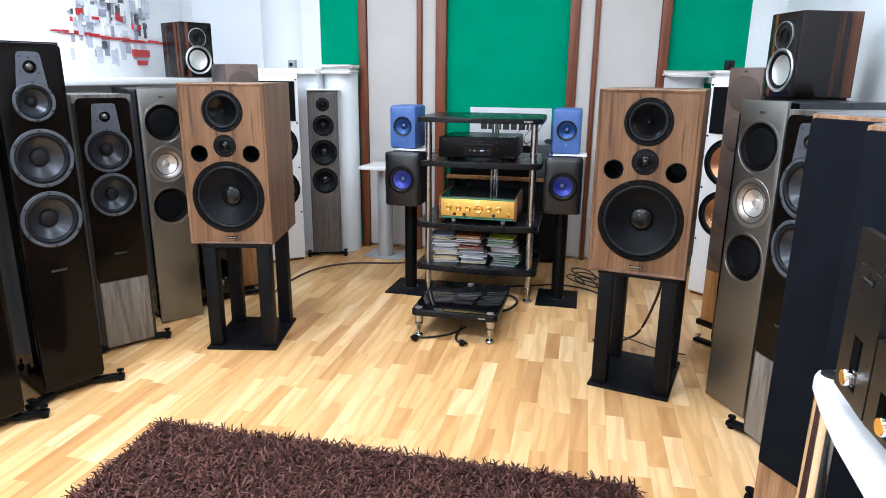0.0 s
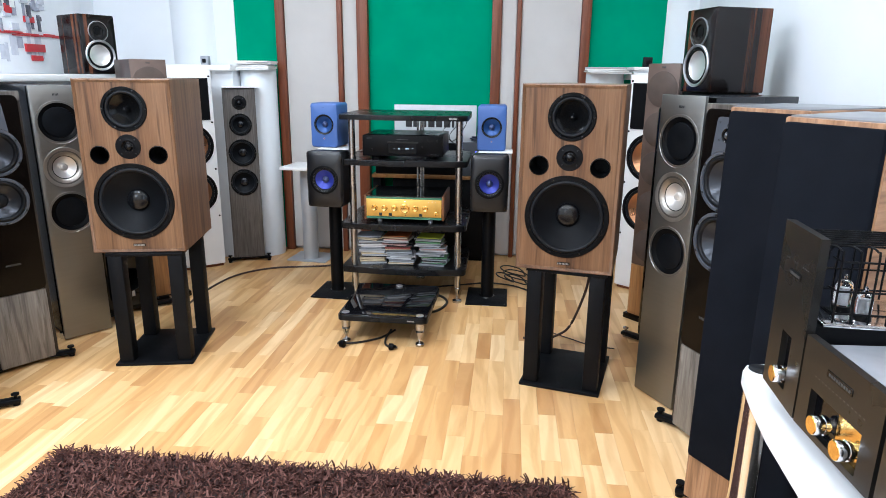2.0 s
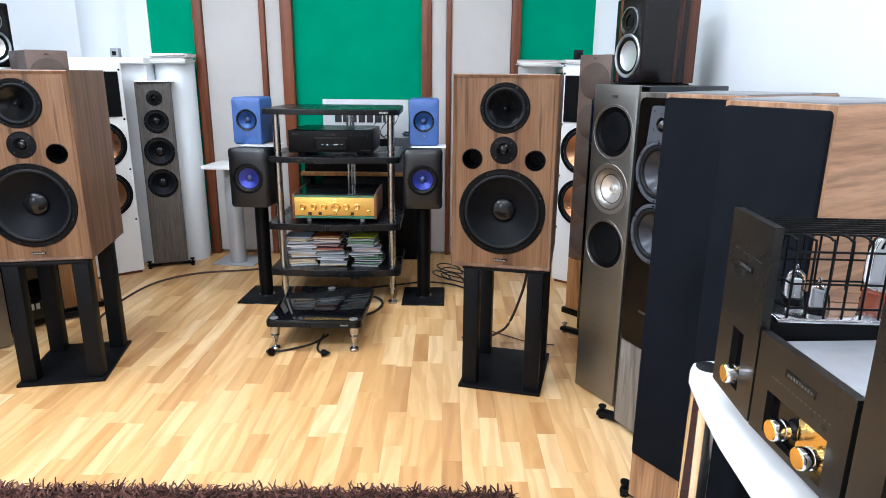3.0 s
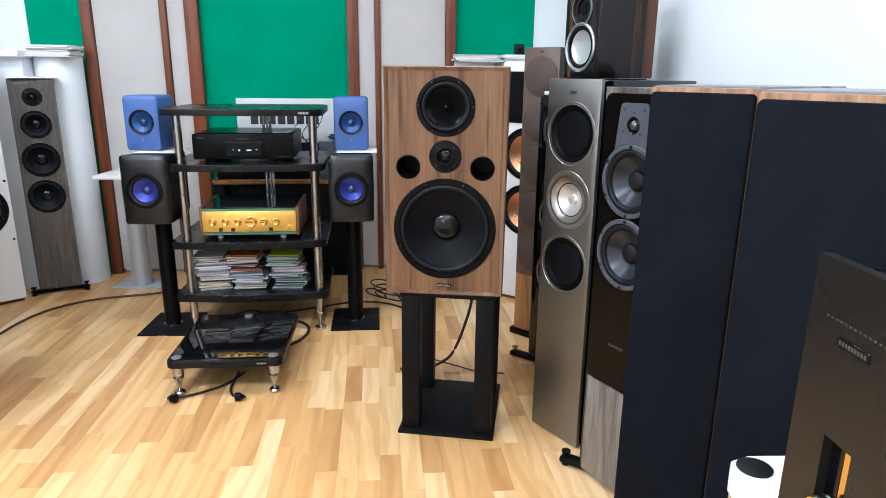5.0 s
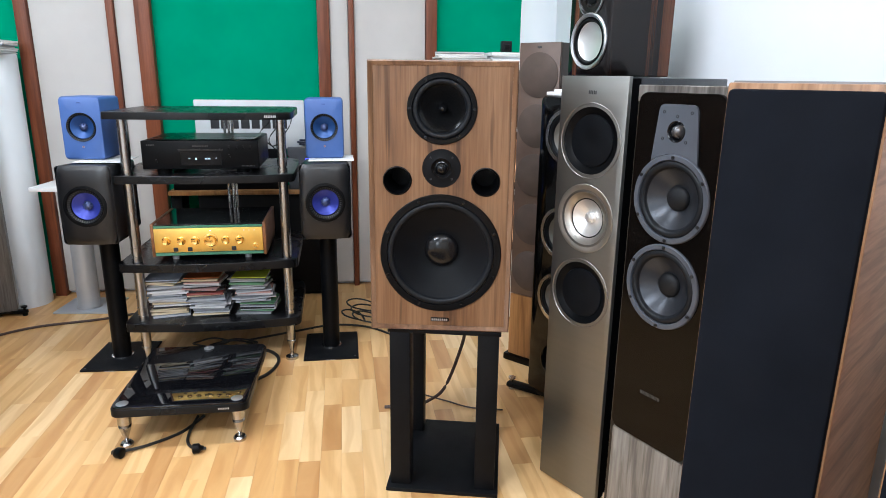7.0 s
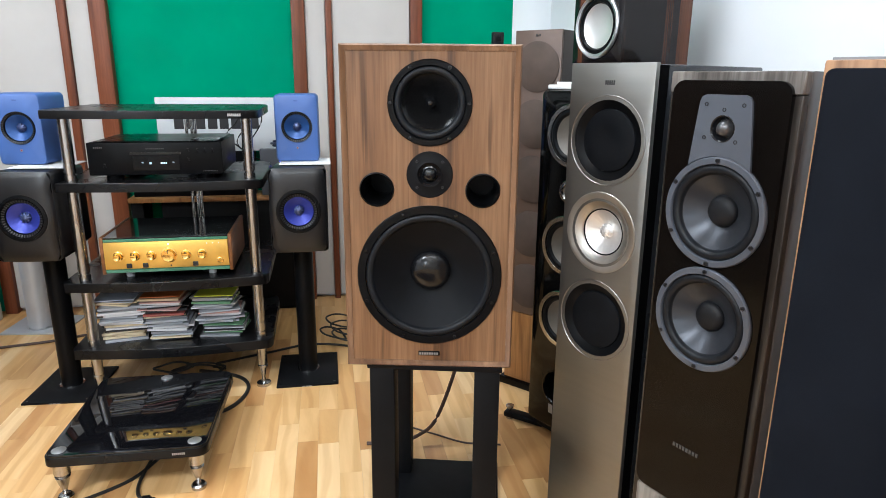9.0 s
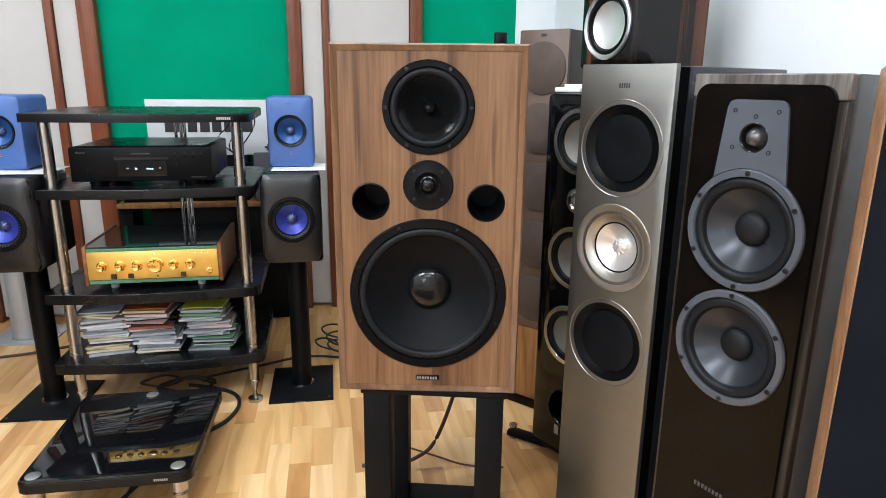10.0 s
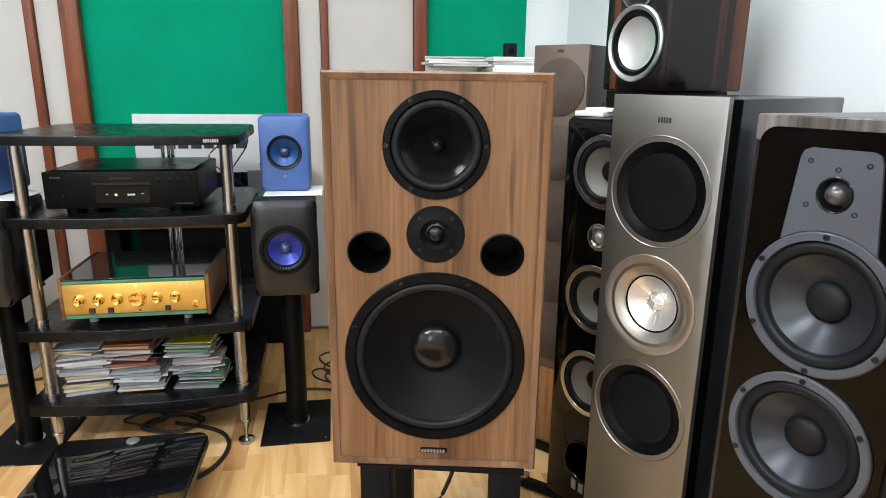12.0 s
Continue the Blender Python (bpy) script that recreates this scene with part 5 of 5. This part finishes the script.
def valve_amplifier(m, label, w, h, cage, knobs):
    """Front at x = 0 facing -x, width along y; depth towards +x."""
    s = thing("valve_amplifier", label, "amplifier", m, "valve amplifiers on the trolley")
    part("chassis", box(0.0125, 0.36, -w / 2 + 0.008, w / 2 - 0.008, 0.032, h * 0.57 if cage else h - 0.025, 0.003), BLACKSATIN, s)
    for x in (0.06, 0.33):
        for y in (-w / 2 + 0.03, w / 2 - 0.03):
            part("foot", lathe([(0, 0), (0.013, 0), (0.013, 0.032), (0, 0.032)], x, 0, 14, "z", cy=y), BLACKMATT, s)
    # the front panel has a window through it with gilt behind
    wy0, wy1, wz0, wz1 = knobs["window"]
    for q in ((-w / 2, wy0, 0.03, h), (wy1, w / 2, 0.03, h), (wy0, wy1, 0.03, wz0), (wy0, wy1, wz1, h)):
        part("front_panel", box(0, 0.012, *q), GUN, s)
    part("gilt_plate", box(0.0105, 0.0135, wy0, wy0 + (wy1 - wy0) * 0.55, wz0, wz1), GOLDKNOB, s)
    part("dark_plate", box(0.010, 0.0135, wy0 + (wy1 - wy0) * 0.55, wy1, wz0, wz1), DISPLAY, s)
    for y, z in knobs["at"]:
        k = part("knob", lathe([(0.010, 0.018), (0.010, 0.006), (0.0135, 0.004), (0.0135, -0.001), (0.012, -0.002), (0.012, -0.004), (0.0135, -0.005), (0.0135, -0.014), (0.013, -0.015)], 0, z, 28, "x", cy=y), CHROME, s, "chrome knob")
        part("knob_face", lathe([(0.0131, -0.0148), (0.012, -0.016), (0, -0.016)], 0, z, 28, "x", cy=y), GOLDKNOB, k)
    bz = knobs["badge"]
    bd = part("badge", box(-0.0012, 0.001, -w * 0.16, w * 0.16, bz, bz + 0.01, 0.0005, seg=1), DISPLAY, s)
    bm = bmesh.new()
    for i in range(9):
        y = -w * 0.14 + i * w * 0.031
        box(-0.0018, -0.001, y, y + w * 0.02, bz + 0.003, bz + 0.007, bm=bm)
    part("lettering", bm, DIMPRINT, bd)
    bm = bmesh.new()
    for i in range(14):
        y = -w * 0.33 + i * w * 0.047
        box(-0.0006, 0.001, y, y + w * 0.022, bz + (0.022 if cage else -0.014), bz + (0.0235 if cage else -0.0125), bm=bm)
    part("fine_print", bm, DIMPRINT, s)
    if not cage:
        part("glass_cover", box(0.022, 0.355, -w / 2 + 0.006, w / 2 - 0.006, h - 0.022, h - 0.012, 0.002), plain("grey_glossy_cover", (0.30, 0.31, 0.33), 0.08, 0.2), s)
        return s
    ct = h * 0.57
    part("deck", box(0.023, 0.358, -w / 2 + 0.007, w / 2 - 0.007, ct, ct + 0.006, 0.002), CHROME, s)
    cg = part("cage", tube([(0.03, -w / 2 + 0.008, ct + 0.02), (0.03, w / 2 - 0.008, ct + 0.02)], 0.0016, 6, smooth=1), BLACKSATIN, s)
    y0, y1, z1 = -w / 2 + 0.006, w / 2 - 0.006, h - 0.012
    for i in range(15):
        x = 0.034 + i * 0.0232
        for y, d in ((y0, 1), (y1, -1)):
            part("wire", tube([(x, y, ct + 0.008), (x, y, z1 - 0.014), (x - 0.002, y + 0.003 * d, z1 - 0.005), (x - 0.006, y + 0.008 * d, z1 - 0.001), (x - 0.012, y + 0.014 * d, z1)], 0.0016, 6, smooth=3), BLACKSATIN, cg)
    for i in range(8):
        y = y0 + 0.012 + i * (y1 - y0 - 0.024) / 7
        part("wire", tube([(0.020, y, z1 - 0.02), (0.020, y, z1 - 0.012), (0.024, y, z1 - 0.003), (0.032, y, z1), (0.19, y, z1), (0.362, y, z1)], 0.0016, 6, smooth=3), BLACKSATIN, cg)
    for y in (y0, y1):
        for z in (ct + 0.022, ct + 0.055, z1 - 0.02):
            part("wire", tube([(0.026, y + (0.012 if y < 0 else -0.012), z + 0.004), (0.034, y, z), (0.362, y, z)], 0.0016, 6, smooth=1), BLACKSATIN, cg)
    for x, y, r, hh in ((0.075, 0.012, 0.0125, 0.056), (0.088, -0.026, 0.0115, 0.05)):
        v = part("small_valve", lathe([(r * 0.8, ct + 0.012), (r, ct + 0.016), (r, ct + hh - 0.016), (r * 0.92, ct + hh - 0.010), (r * 0.6, ct + hh - 0.005), (r * 0.24, ct + hh - 0.003), (r * 0.2, ct + hh + 0.002), (0, ct + hh + 0.005)], x, 0, 24, "z", cy=y), GLASS, s)
        part("valve_base", lathe([(r * 1.1, ct + 0.006), (r * 1.1, ct + 0.012), (0, ct + 0.012)], x, 0, 20, "z", cy=y), BLACKSATIN, v)
        part("plate", lathe([(r * 0.45, ct + 0.014), (r * 0.45, ct + hh * 0.7), (0, ct + hh * 0.7)], x, 0, 12, "z", cy=y), PAPER_GREY, v)
    for x in (0.19, 0.28):
        v = part("power_valve", lathe([(0.02, ct + 0.03), (0.027, ct + 0.04), (0.028, ct + 0.09), (0.018, ct + 0.108), (0, ct + 0.112)], x, 0, 28, "z", cy=0.0), GLASS, s)
        part("valve_base", lathe([(0.026, ct + 0.006), (0.026, ct + 0.028), (0.02, ct + 0.032), (0, ct + 0.032)], x, 0, 28, "z", cy=0.0), plain("red_brown_base", (0.16, 0.04, 0.02), 0.25), v)
        part("plate", box(x - 0.011, x + 0.011, -0.008, 0.008, ct + 0.034, ct + 0.085, 0.002), PAPER_GREY, v)
    return s


MONO = {"window": (-0.022, 0.016, 0.052, 0.138), "at": [(-0.008, 0.073)], "badge": 0.226}
for ay in (1.090, 0.752):
    valve_amplifier(pose(0.553, ay, TZ, 0, 0, -3), "dark narrow valve amplifier with a wire cage over glass valves", 0.134, 0.302, True, MONO)
valve_amplifier(pose(0.554, 0.924, TZ, 0, 0, 3), "dark valve amplifier with chrome knobs and a glossy cover", 0.186, 0.166, False, {"window": (-0.060, 0.062, 0.040, 0.098), "at": [(0.021, 0.064), (-0.037, 0.062)], "badge": 0.132})

# ---- cables ----


def cable(label, pts, r, mat=CABLE, name="cable"):
    c = thing(name, label, "cable", pose(0, 0, 0))
    part("cord", tube(pts, r), mat, c)
    return c


cable("brown speaker cable lying in a curve on the floor", [(-1.50, 2.98, 0.006), (-1.58, 3.2, 0.006), (-1.60, 3.50, 0.006), (-1.55, 3.80, 0.006), (-1.38, 3.985, 0.006), (-1.10, 4.065, 0.006), (-0.92, 4.13, 0.006), (-0.62, 4.12, 0.006)], 0.006, CABLE_BROWN)
p1 = cable("black power cord with a plug on the floor", [(-0.41, 3.05, 0.006), (-0.46, 2.95, 0.006), (-0.55, 2.88, 0.006), (-0.62, 2.842, 0.012), (-0.645, 2.835, 0.014)], 0.005, name="power_cord")
part("plug", lathe([(0.006, 0.0), (0.009, 0.006), (0.014, 0.012), (0.017, 0.016), (0.017, 0.034), (0.013, 0.036), (0, 0.036)], 0, 0, 20), BLACKSATIN, p1).matrix_basis = pose(-0.64, 2.835, 0.0175, 0, 0, -112)
p2 = cable("black power cord with a socket end on the floor", [(-0.43, 3.05, 0.006), (-0.435, 2.93, 0.006), (-0.42, 2.865, 0.006), (-0.385, 2.83, 0.01), (-0.36, 2.825, 0.014)], 0.005, name="power_cord")
part("socket", lathe([(0.006, 0.0), (0.008, 0.008), (0.015, 0.014), (0.016, 0.032), (0.012, 0.034), (0.011, 0.026), (0, 0.026)], 0, 0, 20), BLACKSATIN, p2).matrix_basis = pose(-0.366, 2.826, 0.0165, 0, 0, 98)
cable("black cord looping out beside the low platform", [(-0.40, 3.66, 0.007), (-0.296, 3.616, 0.007), (-0.225, 3.562, 0.007), (-0.195, 3.48, 0.007), (-0.215, 3.38, 0.007), (-0.27, 3.31, 0.007), (-0.38, 3.27, 0.007)], 0.007)
cable("thin cord hanging behind a stand", [(0.50, 2.94, 0.52), (0.50, 2.96, 0.34), (0.475, 2.97, 0.22), (0.43, 2.975, 0.10), (0.385, 2.98, 0.055), (0.32, 3.0, 0.02), (0.22, 3.03, 0.007)], 0.006, CABLE_BROWN)
cable("pale thin cord lying on the floor", [(0.34, 3.14, 0.004), (0.385, 3.10, 0.004), (0.45, 3.05, 0.004), (0.53, 2.99, 0.004), (0.64, 2.96, 0.004)], 0.003, CABLE_BROWN)
rk = random.Random(9)
for i in range(3):
    cx, cy, q = rk.uniform(-0.62, -0.38), rk.uniform(3.64, 3.80), rk.uniform(0.05, 0.10)
    cable("black cord coiled on the floor under the rack", [(cx + q * 1.3 * math.cos(a * 0.8), cy + q * 0.7 * math.sin(a * 0.8), 0.007 + 0.002 * i + 0.004 * (a % 3)) for a in range(10)], 0.004)
for i in range(4):
    cx, cy, q = rk.uniform(0.10, 0.24), rk.uniform(3.85, 4.05), rk.uniform(0.05, 0.1)
    cable("black cord in loose loops on the floor", [(cx + q * math.cos(a), cy + q * math.sin(a), 0.006 + abs(math.sin(a * 0.5)) * 0.05) for a in range(8)], 0.004)
cable("black cord from the wall to the rack", [(0.30, 3.70, 0.006), (0.18, 3.82, 0.006), (0.02, 3.86, 0.006), (-0.15, 3.80, 0.006), (-0.35, 3.72, 0.006)], 0.005)
for i in range(3):
    cable("thin cord hanging behind the rack", [(-0.20 + 0.03 * i, 3.97, 1.02), (-0.24 + 0.05 * i, 4.0, 0.95), (-0.28 + 0.04 * i, 4.0, 0.9 - 0.02 * i), (-0.22, 3.98, 0.84), (-0.15, 3.95, 0.8)], 0.0025)

# ---- rug ----
rug = tagged(new("rug"), "dark brown long-pile shag rug on the wooden floor", "rug")
part("backing", slab(rounded(-1.315, 0.34, 0.55, 1.868, 0.02), 0.012, 0.001, [], 0.004, "z"), plain("rug_backing", (0.022, 0.012, 0.01), 0.9), rug)
rg = np.random.default_rng(5)
N = 50000
bx, by = rg.uniform(-1.32, 0.343, N), rg.uniform(0.55, 1.872, N)
an, ln, wd = rg.uniform(0, 2 * np.pi, N), rg.uniform(0.022, 0.040, N), rg.uniform(0.0016, 0.0032, N)
lean = rg.uniform(0.5, 1.35, N)
dx, dy = np.cos(an), np.sin(an)
vs = np.zeros((N, 6, 3))
for j, (u, ww) in enumerate(((0.0, 1.0), (0.0, -1.0), (0.55, 1.1), (0.55, -1.1), (1.0, 0.8), (1.0, -0.8))):
    out = ln * np.sin(lean * (0.4 + 0.8 * u)) * u
    vs[:, j, 0] = bx + dx * out - dy * wd * ww
    vs[:, j, 1] = by + dy * out + dx * wd * ww
    vs[:, j, 2] = 0.006 + ln * np.cos(lean * (0.4 + 0.8 * u)) * u
me = bpy.data.meshes.new("shag")
b6 = np.arange(N) * 6
faces = [(a, a + 1, a + 3, a + 2) for a in b6.tolist()] + [(a + 2, a + 3, a + 5, a + 4) for a in b6.tolist()]
me.from_pydata(vs.reshape(-1, 3).tolist(), [], faces)
me.materials.append(RUGMAT)
pl = new("shag", me)
pl.parent = rug
tagged(pl, "", "", "", "stuff")

# ---- floor: beech strips ----
floor = structure("floor", box(XL - 0.2, XR + 0.2, YF - 0.2, YB + 0.2, -0.06, -0.011), SUBFLOOR, "lacquered beech strip parquet floor", "floor")
SW, GAP = 0.0655, 0.0004
lens = (0.22, 0.30, 0.38, 0.47)


def strip_mesh(length):
    return mesh_of("strip", box(-SW / 2 + GAP / 2, SW / 2 - GAP / 2, -length / 2 + GAP / 2, length / 2 - GAP / 2, -0.011, 0.0), FLOOR_OBJ)


shared = {q: strip_mesh(q) for q in lens}
rf = random.Random(21)
near, rest = [], []
x = XL + SW / 2
while x < XR:
    y = YF - rf.uniform(0, 0.4)
    while y < YB:
        q = rf.choice(lens)
        if y < YF - 0.19:
            y += q
            continue
        c = y + q / 2
        (near if -1.25 < x < 0.62 and 1.9 < c < 3.35 else rest).append((x, c, q))
        y += q
    x += SW
rest += near[300:]
for sx, sy, q in near[:300]:
    ob = new("strip", shared[q])
    ob.matrix_basis = pose(sx, sy, 0)
    ob.parent = floor
vv, ff = [], []
for sx, sy, q in rest:
    a, b, k = SW / 2 - GAP / 2, q / 2 - GAP / 2, len(vv)
    vv += [(sx + i * a, sy + j * b, z) for z in (0.0, -0.011) for i, j in ((-1, -1), (1, -1), (1, 1), (-1, 1))]
    ff += [(k, k + 1, k + 2, k + 3)] + [(k + i, k + 4 + i, k + 4 + (i + 1) % 4, k + (i + 1) % 4) for i in range(4)]
me = bpy.data.meshes.new("strip_field")
me.from_pydata(vv, [], ff)
me.materials.append(FLOOR_ISL)
fo = new("strip_field", me)
fo.parent = floor
tagged(fo, "", "", "", "stuff")
